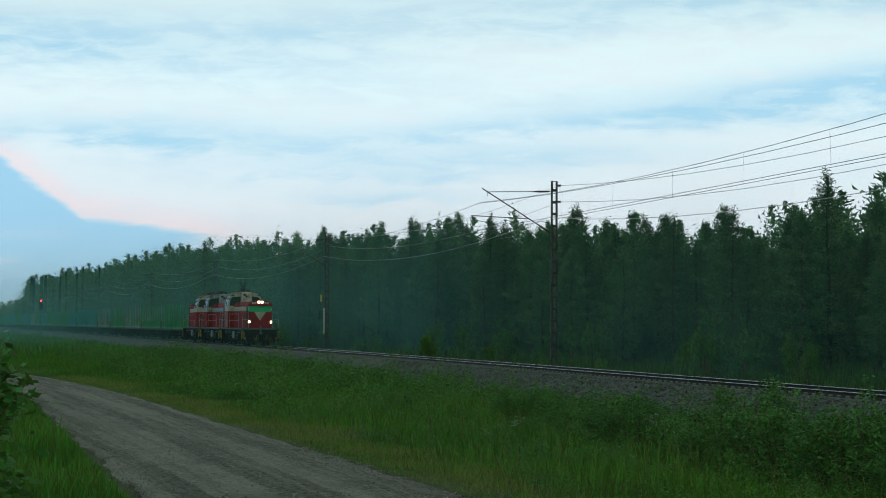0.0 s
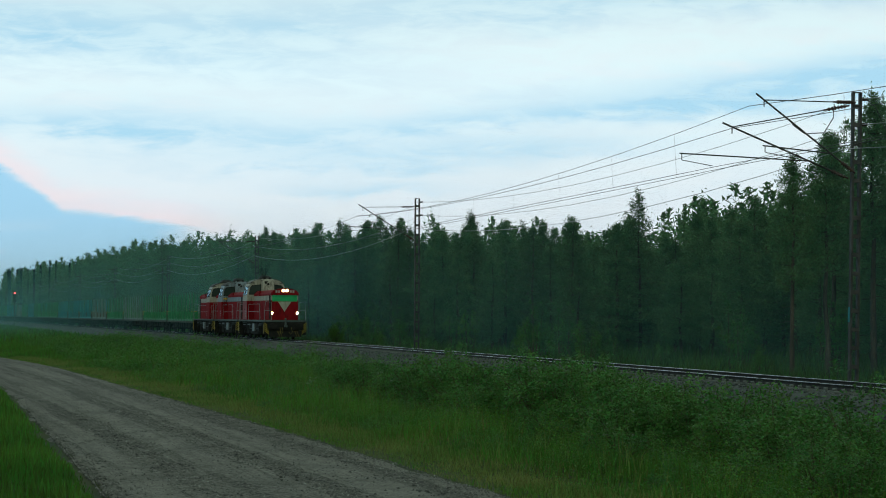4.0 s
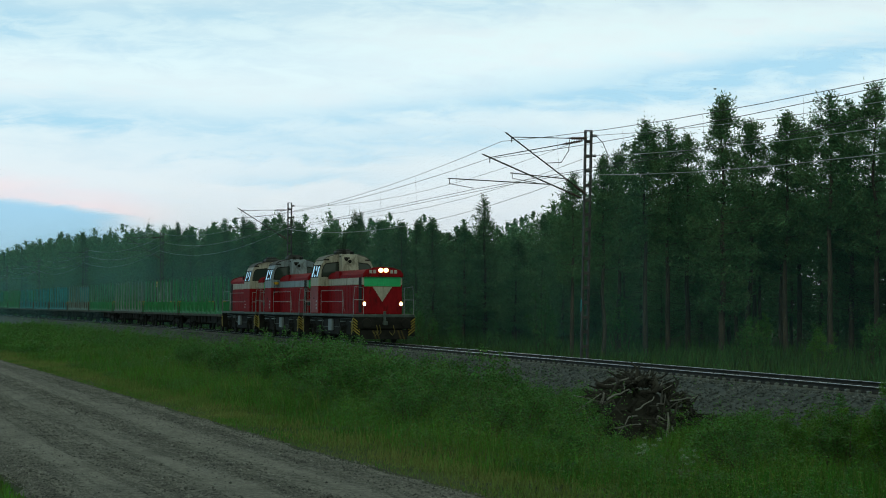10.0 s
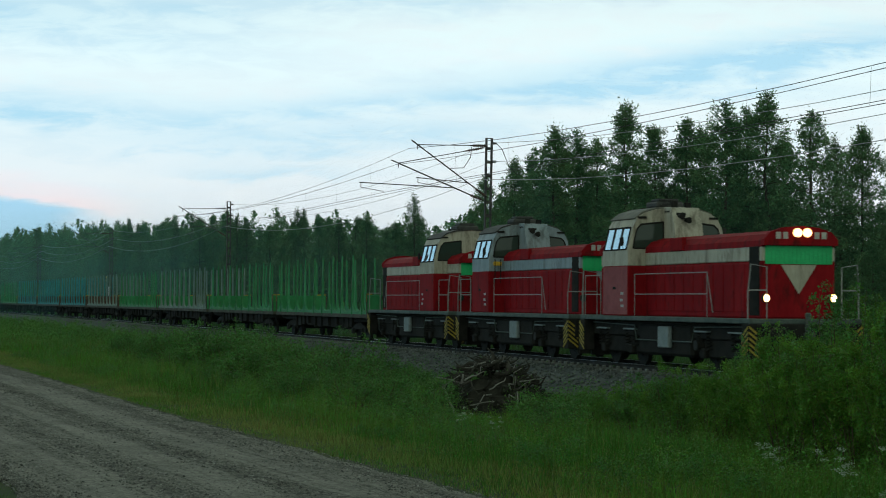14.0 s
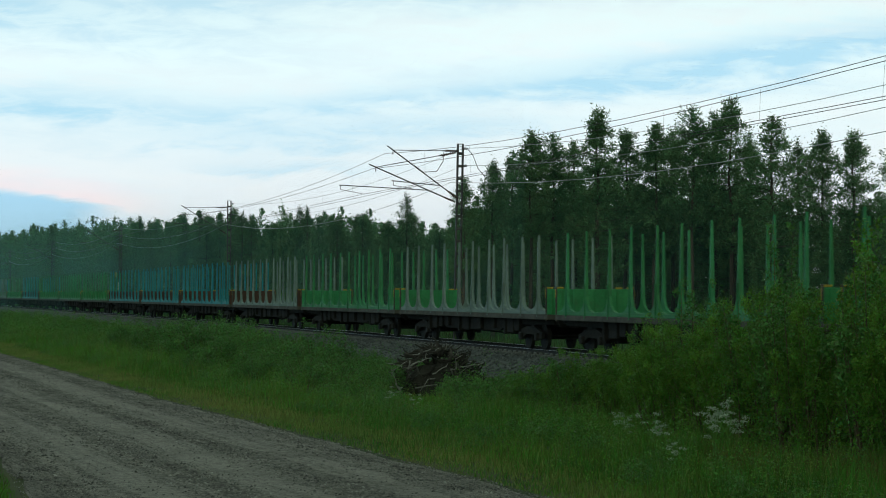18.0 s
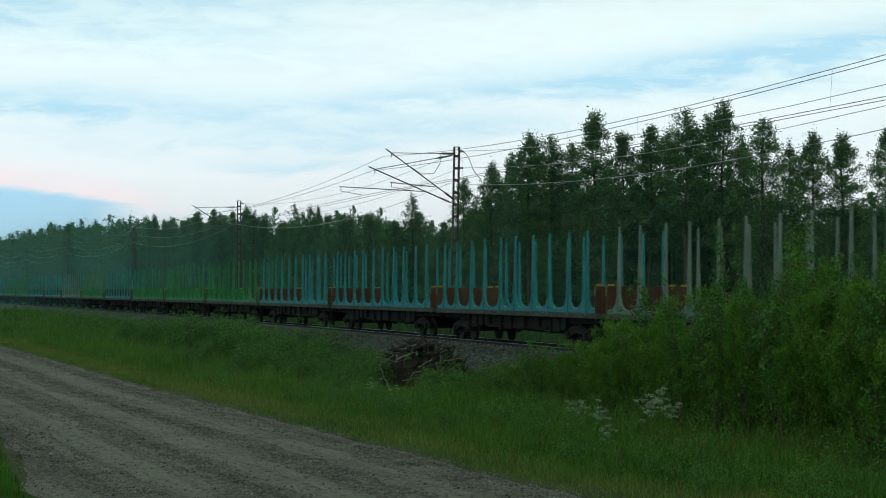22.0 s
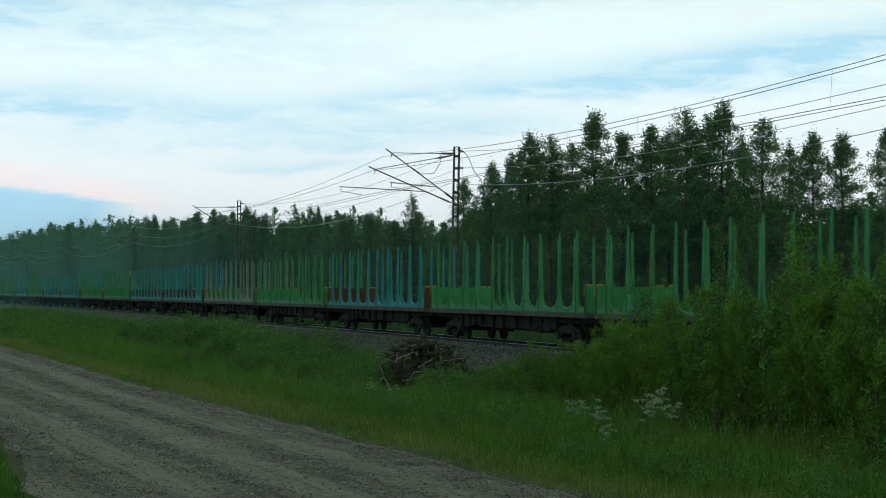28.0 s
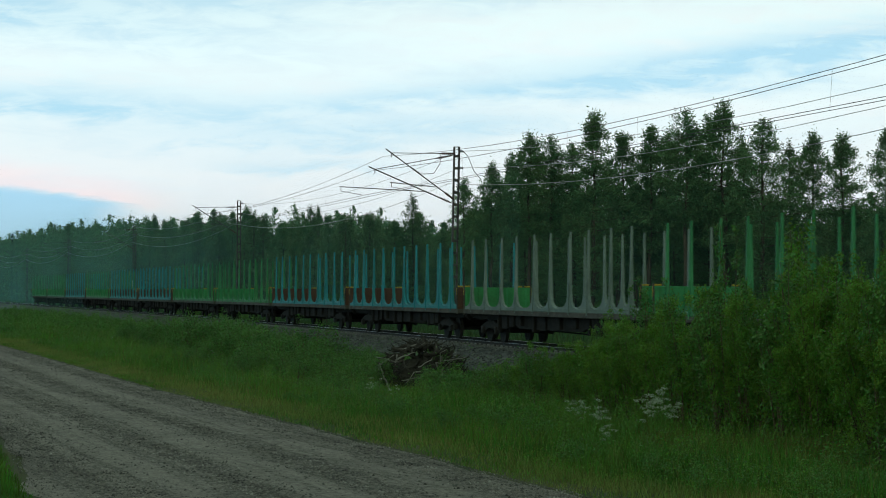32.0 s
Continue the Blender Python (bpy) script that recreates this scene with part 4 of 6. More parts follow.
        for sx in (-0.95, 0.95):
            bf = Build().tube((sx, sy * 6.5, 1.05), (sx, sy * 6.85, 1.05), 0.09, n=10).tube((sx, sy * 6.85, 1.05), (sx, sy * 6.93, 1.05), 0.24, 0.22, n=16)
            part("buffer", bf, M_BLACK, L)
        plough = Build().prism([(-1.15, 0.22), (1.15, 0.22), (1.15, 0.7), (-1.15, 0.7)], "y", min(sy * 6.35, sy * 6.48), max(sy * 6.35, sy * 6.48))
        pl = part("snow_plough", plough, M_BLACK, L)
        for j in range(4):
            x = -1.02 + j * 0.16 + (0.9 if j > 1 else 0)
            bars = Build().prism([(x, 0.24), (x + 0.08, 0.24), (x + 0.23, 0.68), (x + 0.15, 0.68)], "y", min(sy * 6.482, sy * 6.492), max(sy * 6.482, sy * 6.492))
            part("warning_stripe", bars, M_GRIMEYELLOW, pl, "faded dirty yellow stripe")
        hk = Build().box(-0.1, 0.1, min(sy * 6.5, sy * 6.8), max(sy * 6.5, sy * 6.8), 0.95, 1.15, 0.03)
        hk.box(-0.06, 0.06, min(sy * 6.5, sy * 6.62), max(sy * 6.5, sy * 6.62), 1.15, 1.62, 0.02)
        part("coupler", hk, M_FOOT, L)
        for sx in (-0.42, 0.25, 0.4):
            hose = Build().pipe([(sx, sy * 6.55, 0.95), (sx - 0.05, sy * 6.7, 0.6), (sx + 0.08, sy * 6.72, 0.42), (sx + 0.2, sy * 6.6, 0.62)], 0.016)
            part("brake_hose", hose, M_DULLYELLOW, L, "dirty yellow brake hose")
    # running gear
    for cy in (-3.9, 3.9):
        bg = Build().box(-1.12, -0.98, cy - 1.75, cy + 1.75, 0.38, 0.92, 0.05).box(0.98, 1.12, cy - 1.75, cy + 1.75, 0.38, 0.92, 0.05)
        bg.box(-0.98, 0.98, cy - 0.25, cy + 0.25, 0.45, 0.85, 0.04)
        bogie = part("bogie", bg, M_BLACK, L)
        for ay in (-1.15, 1.15):
            for sx in (-1, 1):
                w = Build().tube((sx * 0.72, cy + ay, 0.5), (sx * 0.85, cy + ay, 0.5), 0.5, n=24).tube((sx * 0.85, cy + ay, 0.5), (sx * 0.9, cy + ay, 0.5), 0.2, n=12)
                part("wheel", w, M_WHEEL, bogie)
                part("axle_box", Build().box(min(sx * 1.1, sx * 1.25), max(sx * 1.1, sx * 1.25), cy + ay - 0.16, cy + ay + 0.16, 0.36, 0.64, 0.03), M_BLACK, bogie)
                part("spring_cap", Build().box(min(sx * 1.06, sx * 1.30), max(sx * 1.06, sx * 1.30), cy + ay - 0.46, cy + ay + 0.46, 1.08, 1.13, 0.01), M_GREYBLUE, bogie, "pale spring cap")
                for dy in (-0.32, 0.32):
                    coil = [(sx * 1.18 + 0.085 * math.cos(a * 0.9), cy + ay + dy + 0.085 * math.sin(a * 0.9), 0.6 + 0.0135 * a) for a in range(36)]
                    part("coil_spring", Build().pipe(coil, 0.02, n=5), M_WHEEL, bogie)
    for sx in (-1, 1):
        part("air_pipe", Build().pipe([(sx * 1.27, -5.9, 1.28), (sx * 1.27, -2.3, 1.22), (sx * 1.29, -2.1, 0.8), (sx * 1.29, 2.1, 0.8), (sx * 1.27, 2.3, 1.22), (sx * 1.27, 5.9, 1.28)], 0.018), M_FOOT, L)
        part("sand_hose", Build().pipe([(sx * 1.2, 5.7, 1.1), (sx * 1.22, 5.6, 0.6), (sx * 0.85, 5.5, 0.15)], 0.02), M_FOOT, L)
        part("brake_cylinder", Build().tube((sx * 1.15, 2.45, 0.72), (sx * 1.32, 2.45, 0.72), 0.17, 0.15, n=12), M_WHEEL, L)
    tank = Build().box(-1.25, 1.25, -2.0, 2.0, 0.36, 1.3, 0.08)
    part("fuel_tank", tank, M_BLACK, L)
    for sx in (-1, 1):
        tb = Build().box(min(sx * 1.26, sx * 1.40), max(sx * 1.26, sx * 1.40), -0.15, 0.65, 0.60, 1.22, 0.03)
        part("battery_box", tb, M_GREYBLUE, L, "pale grey-blue locker")
    # body proportions: taller over the footplate, a little wider throughout
    for ob in L.children_recursive:
        co = np.empty(len(ob.data.vertices) * 3, np.float32)
        ob.data.vertices.foreach_get("co", co)
        co = co.reshape(-1, 3)
        co[:, 0] *= 1.08
        co[:, 2] = np.interp(co[:, 2], [-1, 1.5, 2.62, 2.95, 3.53, 6.0], [-1, 1.5, 3.02, 3.40, 3.95, 7.1])
        ob.data.vertices.foreach_set("co", co.ravel())
        ob.data.update()
    return L


def wagon(label, paint, board):
    """A stake wagon for timber, empty, forward along +y."""
    W = thing("timber_wagon", label, "wagon", group="stake wagons of the timber train")
    h = WAGON_L / 2 - 0.42
    part("deck", Build().box(-1.42, 1.42, -h, h, 1.09, 1.27, 0.02), M_DECK, W, "weathered grey deck edge")
    u = Build()
    for sx in (-1, 1):
        u.prism([(-h + 0.2, 1.16), (h - 0.2, 1.16), (h - 0.2, 0.92), (4.6, 0.86), (3.6, 0.60), (-3.6, 0.60), (-4.6, 0.86), (-h + 0.2, 0.92)], "x", min(sx * 0.95, sx * 1.08), max(sx * 0.95, sx * 1.08))
    u.box(-0.25, 0.25, -h, h, 0.8, 1.15, 0.03)
    for i, y in enumerate((-6.0, -5.2, -4.4, -3.2, -1.6, -0.6, 1.3, 3.1, 4.5, 5.4, 6.1)):
        d = 0.10 + 0.09 * ((i * 7) % 4)
        for x0, x1 in ((-1.22 + 0.03 * (i % 3), -0.95), (0.95, 1.22 - 0.03 * (i % 3))):
            part("brake_gear", Build().box(x0, x1, y - d, y + d, 0.50 + 0.07 * (i % 4), 1.10, 0.02), M_BLACK, W)
    part("brake_rod", Build().pipe([(-0.6, -6.2, 0.52), (-0.5, 0, 0.44), (-0.6, 6.2, 0.52)], 0.03).box(-0.9, 0.9, -5.6, -5.4, 0.42, 0.6, 0.02).box(-0.9, 0.9, 5.4, 5.6, 0.42, 0.6, 0.02), M_BLACK, W)
    for y in (-2.4, 0.4, 2.2):
        u.tube((-0.9, y, 0.85), (0.9, y, 0.85), 0.16, n=10)
    part("underframe", u, M_BLACK, W)
    ys = []
    for g in range(5):
        c = -8.2 + g * 4.1
        ys += [c - 0.95, c + 0.95]
    for sx in (-1, 1):
        rail = Build().box(min(sx * 1.30, sx * 1.40), max(sx * 1.30, sx * 1.40), -h + 0.15, h - 0.15, 1.27, 1.40, 0.015)
        part("side_rail", rail, paint, W)
        for y in ys:
            arc = [(y - 0.72, 1.40), (y - 0.40, 1.47), (y - 0.20, 1.62), (y - 0.085, 1.92), (y - 0.058, 2.5), (y - 0.020, 4.05), (y + 0.020, 4.05), (y + 0.058, 2.5), (y + 0.085, 1.92), (y + 0.20, 1.62), (y + 0.40, 1.47), (y + 0.72, 1.40)]
            st = Build()
            n = len(arc)
            x0, x1 = sx * 1.31, sx * 1.40
            vs = [(x0, a, z) for a, z in arc] + [(x1 - sx * 0.02 * (z > 3), a, z) for a, z in arc]
            tri = []
            for off, flip in ((0, False), (n, True)):
                q = [(0, 1, 10, 11), (1, 2, 9, 10), (2, 3, 8, 9), (3, 4, 7, 8), (4, 5, 6, 7)]
                for f in q:
                    tri.append(tuple(off + i for i in (f[::-1] if flip else f)))
            for i in range(n):
                j = (i + 1) % n
                tri.append((i, n + i, n + j, j))
            st.add(vs, tri)
            st.box(min(sx * 1.398, sx * 1.432), max(sx * 1.398, sx * 1.432), y - 0.018, y + 0.018, 1.18, 2.3)
            part("stake", st, paint, W)
    for sy in (-1, 1):
        y0 = sy * (h - 0.16)
        bd = Build().box(-1.38, 1.38, min(y0, y0 + sy * 0.07), max(y0, y0 + sy * 0.07), 1.27, 2.16, 0.015)
        eb = part("end_board", bd, board, W, "low end board")
        for i in range(7):
            x = -1.2 + i * 0.4
            for d0, d1 in ((-0.03, 0.0), (0.07, 0.10)):
                part("rib", Build().box(x - 0.03, x + 0.03, min(y0 + sy * d0, y0 + sy * d1), max(y0 + sy * d0, y0 + sy * d1), 1.3, 2.12), board, eb)
        for sx in (-1, 1):
            cp = Build().box(min(sx * 1.385, sx * 1.435), max(sx * 1.385, sx * 1.435), min(y0, y0 + sy * 0.07), max(y0, y0 + sy * 0.07), 1.05, 2.24, 0.015)
            hook = Build().box(min(sx * 1.15, sx * 1.435), max(sx * 1.15, sx * 1.435), min(y0 + sy * 0.01, y0 + sy * 0.06), max(y0 + sy * 0.01, y0 + sy * 0.06), 2.17, 2.23, 0.01)
            part("corner_post", cp, M_DECK, eb, "dark corner post")
            part("post_hook", hook.box(min(sx * 1.437, sx * 1.445), max(sx * 1.437, sx * 1.445), min(y0 + sy * 0.015, y0 + sy * 0.055), max(y0 + sy * 0.015, y0 + sy * 0.055), 1.85, 2.16), M_YELLOW, eb, "yellow post cap")
            bf = Build().tube((sx * 0.95, sy * h, 1.05), (sx * 0.95, sy * (h + 0.3), 1.05), 0.09, n=8).tube((sx * 0.95, sy * (h + 0.3), 1.05), (sx * 0.95, sy * (h + 0.37), 1.05), 0.23, n=12)
            part("buffer", bf, M_BLACK, W)
    for cy in (-7.4, 7.4):
        bg = Build()
        for sx in (-1, 1):
            bg.prism([(cy - 1.35, 0.42), (cy - 0.9, 0.36), (cy - 0.4, 0.55), (cy + 0.4, 0.55), (cy + 0.9, 0.36), (cy + 1.35, 0.42), (cy + 1.35, 0.62), (cy + 0.5, 0.82), (cy - 0.5, 0.82), (cy - 1.35, 0.62)], "x", min(sx * 0.98, sx * 1.1), max(sx * 0.98, sx * 1.1))
        bg.box(-1.0, 1.0, cy - 0.2, cy + 0.2, 0.5, 0.9, 0.03)
        bogie = part("bogie", bg, M_BLACK, W)
        for ay in (-0.9, 0.9):
            ax = Build()
            for sx in (-1, 1):
                ax.tube((sx * 0.72, cy + ay, 0.46), (sx * 0.85, cy + ay, 0.46), 0.46, n=20)
                ax.box(min(sx * 1.05, sx * 1.2), max(sx * 1.05, sx * 1.2), cy + ay - 0.13, cy + ay + 0.13, 0.33, 0.6, 0.03)
            ax.tube((-0.72, cy + ay, 0.46), (0.72, cy + ay, 0.46), 0.08, n=8)
            part("wheelset", ax, M_WHEEL, bogie)
    return W


LOCOS = [loco("leading red and cream diesel locomotive with lit headlamps", M_CREAM),
         loco("red and pale blue-white diesel locomotive coupled second", M_PALE),
         loco("red and cream diesel locomotive coupled third, facing back", M_CREAM, True)]
GREEN_W = wagon("empty green stake wagon with green end boards", M_WGREEN, M_WBOARD)
GREYGREEN_W = wagon("empty grey stake wagon with green end boards", M_WGREY, M_WBOARD)
GREYBROWN_W = wagon("empty grey stake wagon with brown end boards", M_WGREY, M_WBROWN)
BLUE_W = wagon("empty blue stake wagon with brown end boards", M_WBLUE, M_WBROWN)
KINDS = {"g": GREEN_W, "w": GREYGREEN_W, "r": GREYBROWN_W, "b": BLUE_W}
ORDER = "ggwgrbbbgggbgwbbggbbgbgg"
WAGONS, used = [], set()
for c in ORDER:
    src = KINDS[c]
    WAGONS.append(src if c not in used else copy_thing(src, Matrix()))
    used.add(c)


def rail_pose(s_mid, half, back=False):
    """The pose of a vehicle whose middle is at s_mid, standing on two points of the curve."""
    (x0, y0), (x1, y1) = place(s_mid - half, 0), place(s_mid + half, 0)
    turn = math.degrees(math.atan2(-(float(x0) - float(x1)), float(y0) - float(y1))) + (180 if back else 0)
    return pose((float(x0) + float(x1)) / 2, (float(y0) + float(y1)) / 2, 0, 0, 0, turn)


def front_at(t):
    return float(np.interp(t, [a for a, _ in TRAIN_FRONT], [b for _, b in TRAIN_FRONT]))


def motions():
    times = sorted({a for a, _ in TRAIN_FRONT} | {4.5, 15.5, 22.75, 24.5, 26.25, 30})
    for i, ob in enumerate(LOCOS):
        walk(ob, [(t, rail_pose(front_at(t) + LOCO_L * (i + 0.5), 4.0, i == 2)) for t in times])
    for i, ob in enumerate(WAGONS):
        walk(ob, [(t, rail_pose(front_at(t) + 3 * LOCO_L + WAGON_L * (i + 0.5), 7.4)) for t in times])

# ---- plants ----


def cards(rng, centres, size, aspect=0.45, flat=0.3, up=None):
    """Small bent leaves as triangles round the centres."""
    n = len(centres)
    d = rng.normal(size=(n, 3))
    d[:, 2] *= flat
    if up is not None:
        d += up
    d /= np.linalg.norm(d, axis=1)[:, None]
    e = np.cross(d, rng.normal(size=(n, 3)))
    e /= np.linalg.norm(e, axis=1)[:, None] + 1e-9
    sz = (size * rng.uniform(0.7, 1.3, n))[:, None]
    a = centres - d * sz * 0.5
    b = centres + e * sz * aspect
    c = centres + d * sz * 0.6
    v = np.stack([a, b, c], 1).reshape(-1, 3)
    return v


def leaves(rng, centres, size, aspect=0.5):
    """Diamond leaves of two triangles each, as quads."""
    n = len(centres)
    d = rng.normal(size=(n, 3))
    d[:, 2] = d[:, 2] * 0.5 - 0.2
    d /= np.linalg.norm(d, axis=1)[:, None]
    e = np.cross(d, rng.normal(size=(n, 3)) + np.array([0, 0, 1.5]))
    e /= np.linalg.norm(e, axis=1)[:, None] + 1e-9
    sz = (size * rng.uniform(0.6, 1.35, n))[:, None]
    v = np.stack([centres - d * sz * 0.5, centres + e * sz * aspect * 0.5 - d * sz * 0.05, centres + d * sz * 0.5, centres - e * sz * aspect * 0.5 - d * sz * 0.05], 1)
    return v.reshape(-1, 3)


def pine_mesh(rng, height, crown_from, width, count, spire=2.6, size=0.34, sparse=0.0):
    """Crown cards of a conifer: whorled branches with tufts thickest towards their ends."""
    z = height * crown_from
    branches = []
    lop = rng.uniform(0, 6.28)
    while z < height - 0.15:
        t = (z - height * crown_from) / (height * (1 - crown_from))
        r = width * (1 - math.exp(-((height - z) / spire) ** 1.15)) * (0.62 + 0.38 * min(1, t * 4 + 0.2)) * rng.uniform(0.72, 1.12) + 0.08
        k = rng.integers(4, 7)
        a0 = rng.uniform(0, 6.28)
        for j in range(k):
            if rng.random() < sparse * (1.6 - t):
                continue
            a = a0 + 6.28 * j / k + rng.uniform(-0.4, 0.4)
            branches.append((z + rng.uniform(-0.3, 0.3), a, r * rng.uniform(0.55, 1.2) * (1 + 0.22 * math.cos(a - lop))))
        z += rng.uniform(0.28, 0.56) * (1.15 - 0.5 * t)
    tufts = []
    for bz, ba, bl in branches:
        for _ in range(2 + int(bl * 3.2)):
            f = 1 - 0.75 * rng.random() ** 1.7
            ta = ba + rng.normal(0, 0.30)
            tufts.append((math.cos(ta) * bl * f, math.sin(ta) * bl * f, bz + 0.30 * bl * f ** 2 - 0.08 * bl * f + rng.normal(0, 0.10), 0.6 + 0.5 * rng.random()))
    tufts = np.array(tufts)
    pick = tufts[rng.integers(0, len(tufts), count)]
    c = pick[:, :3] + rng.normal(0, 1, (count, 3)) * np.array([0.17, 0.17, 0.20]) * pick[:, 3:] * max(1.0, size / 0.22)
    top = np.stack([rng.normal(0, 0.05, 30), rng.normal(0, 0.05, 30), rng.uniform(height - 0.9, height + 0.15, 30)], 1)
    c = np.concatenate([c, top])
    ang = np.arctan2(c[:, 1], c[:, 0])
    out = np.stack([np.cos(ang), np.sin(ang), np.full(len(c), 1.1)], 1) * 0.8
    v = cards(rng, c, size, 0.36, 0.6, out)
    return v, np.arange(len(v)).reshape(-1, 3), branches


def tree_thing(kind, rng, height, label):
    T = thing("spruce_tree" if kind == "spruce" else "pine_tree", label, "tree", group="conifers of the forest edge")
    from_ = {"spruce": 0.06, "young": rng.uniform(0.14, 0.24), "pine": rng.uniform(0.40, 0.55)}[kind]
    width = {"spruce": 2.3, "young": 2.15, "pine": 1.95}[kind]
    count = {"spruce": 9500, "young": 15000, "pine": 12500}[kind]
    spire = {"spruce": 4.6, "young": rng.uniform(2.8, 4.2), "pine": rng.uniform(2.0, 3.4)}[kind]
    v, f, br = pine_mesh(rng, height, from_, width, count, spire, 0.18 if kind == "spruce" else 0.172, {"spruce": 0.0, "young": 0.07, "pine": 0.13}[kind])
    tr = Build()
    r = 0.0105 * height
    n = 6
    bend = [Vector((rng.normal(0, 0.07), rng.normal(0, 0.07), height * i / n)) for i in range(n + 1)]
    bend[0] = Vector((0, 0, -0.4))
    for i in range(n):
        tr.tube(bend[i], bend[i + 1], r * (1 - i / n) + 0.025, r * (1 - (i + 1) / n) + 0.02, n=7, caps=False)
    for z, a, l in br[::2]:
        tr.tube((0, 0, z), (math.cos(a) * l * 0.85, math.sin(a) * l * 0.85, z + 0.14 * l), 0.032, 0.01, n=3, caps=False)
    if kind == "pine":
        for _ in range(9):
            z, a, l = height * rng.uniform(0.15, from_), rng.uniform(0, 6.28), rng.uniform(0.4, 1.1)
            tr.tube((0, 0, z), (math.cos(a) * l, math.sin(a) * l, z - 0.1), 0.022, 0.008, n=3, caps=False)
    part("trunk", tr, M_BARK, T, "reddish-brown bare trunk" if kind == "pine" else "")
    part("crown", raw_mesh("crown", v, f, [M_SPRUCE if kind == "spruce" else M_PINE]), M_PINE, T)
    return T


TREE_H = 14.0
PINES = [tree_thing("pine", np.random.default_rng(20 + i), TREE_H, "tall Scots pine with bare trunk and ragged dark crown") for i in range(7)]
YOUNG = [tree_thing("young", np.random.default_rng(40 + i), TREE_H, "dense dark pine with branches down to the ground") for i in range(5)]
SPRUCES = [tree_thing("spruce", np.random.default_rng(50 + i), TREE_H, "narrow dark green spruce at the forest edge") for i in range(4)]
FREE = {id(t): t for t in PINES + SPRUCES + YOUNG}


def plant(src, x, y, z, height, turn, fat=1.0):
    """Stands a tree, the first time the model itself, then copies of it."""
    k = height / TREE_H
    m = pose(x, y, z, 0, 0, turn)
    ob = FREE.pop(id(src)) if id(src) in FREE else copy_thing(src, m)
    ob.matrix_basis = m @ Matrix.Diagonal((k * fat, k * fat, k, 1))
    return ob


# skyline of the woods: tangent across the view, tangent of its height
SKY_U = [-0.34, -0.26, -0.22, -0.19, -0.15, -0.10, -0.05, -0.02, 0.0, 0.012, 0.03, 0.06, 0.10, 0.14, 0.17, 0.19, 0.22, 0.26, 0.34, 0.5]
SKY_V = [0.012, 0.020, 0.0245, 0.031, 0.0348, 0.0372, 0.0396, 0.0368, 0.034, 0.041, 0.049, 0.055, 0.057, 0.053, 0.048, 0.045, 0.045, 0.050, 0.058, 0.058]
# trees that stand out of the skyline: tangent across, distance ahead, tangent of the height, kind
LANDMARKS = [(-0.0152, 165, 0.0480, "s"), (-0.1865, 330, 0.0335, "s"), (0.0100, 122, 0.0560, "p"), (0.0240, 124, 0.0640, "p"), (0.0430, 126, 0.0790, "p"), (0.0537, 128, 0.0780, "p"),
             (0.0747, 124, 0.0890, "y"), (0.0885, 128, 0.0810, "p"), (0.1030, 126, 0.0840, "p"), (0.1210, 124, 0.0910, "p"), (0.1395, 123, 0.0955, "p"), (0.1325, 129, 0.0880, "p"),
             (0.1590, 121, 0.0875, "y"), (0.1840, 125, 0.0800, "p"), (0.1983, 121, 0.0790, "y"), (0.2200, 118, 0.0820, "p"), (0.0335, 131, 0.0670, "p"), (0.0640, 133, 0.0740, "p"), (0.1120, 133, 0.0800, "p"), (0.1490, 131, 0.0760, "p"), (0.1720, 128, 0.0760, "s"), (-0.1050, 240, 0.0400, "p"), (-0.0660, 215, 0.0430, "s")]


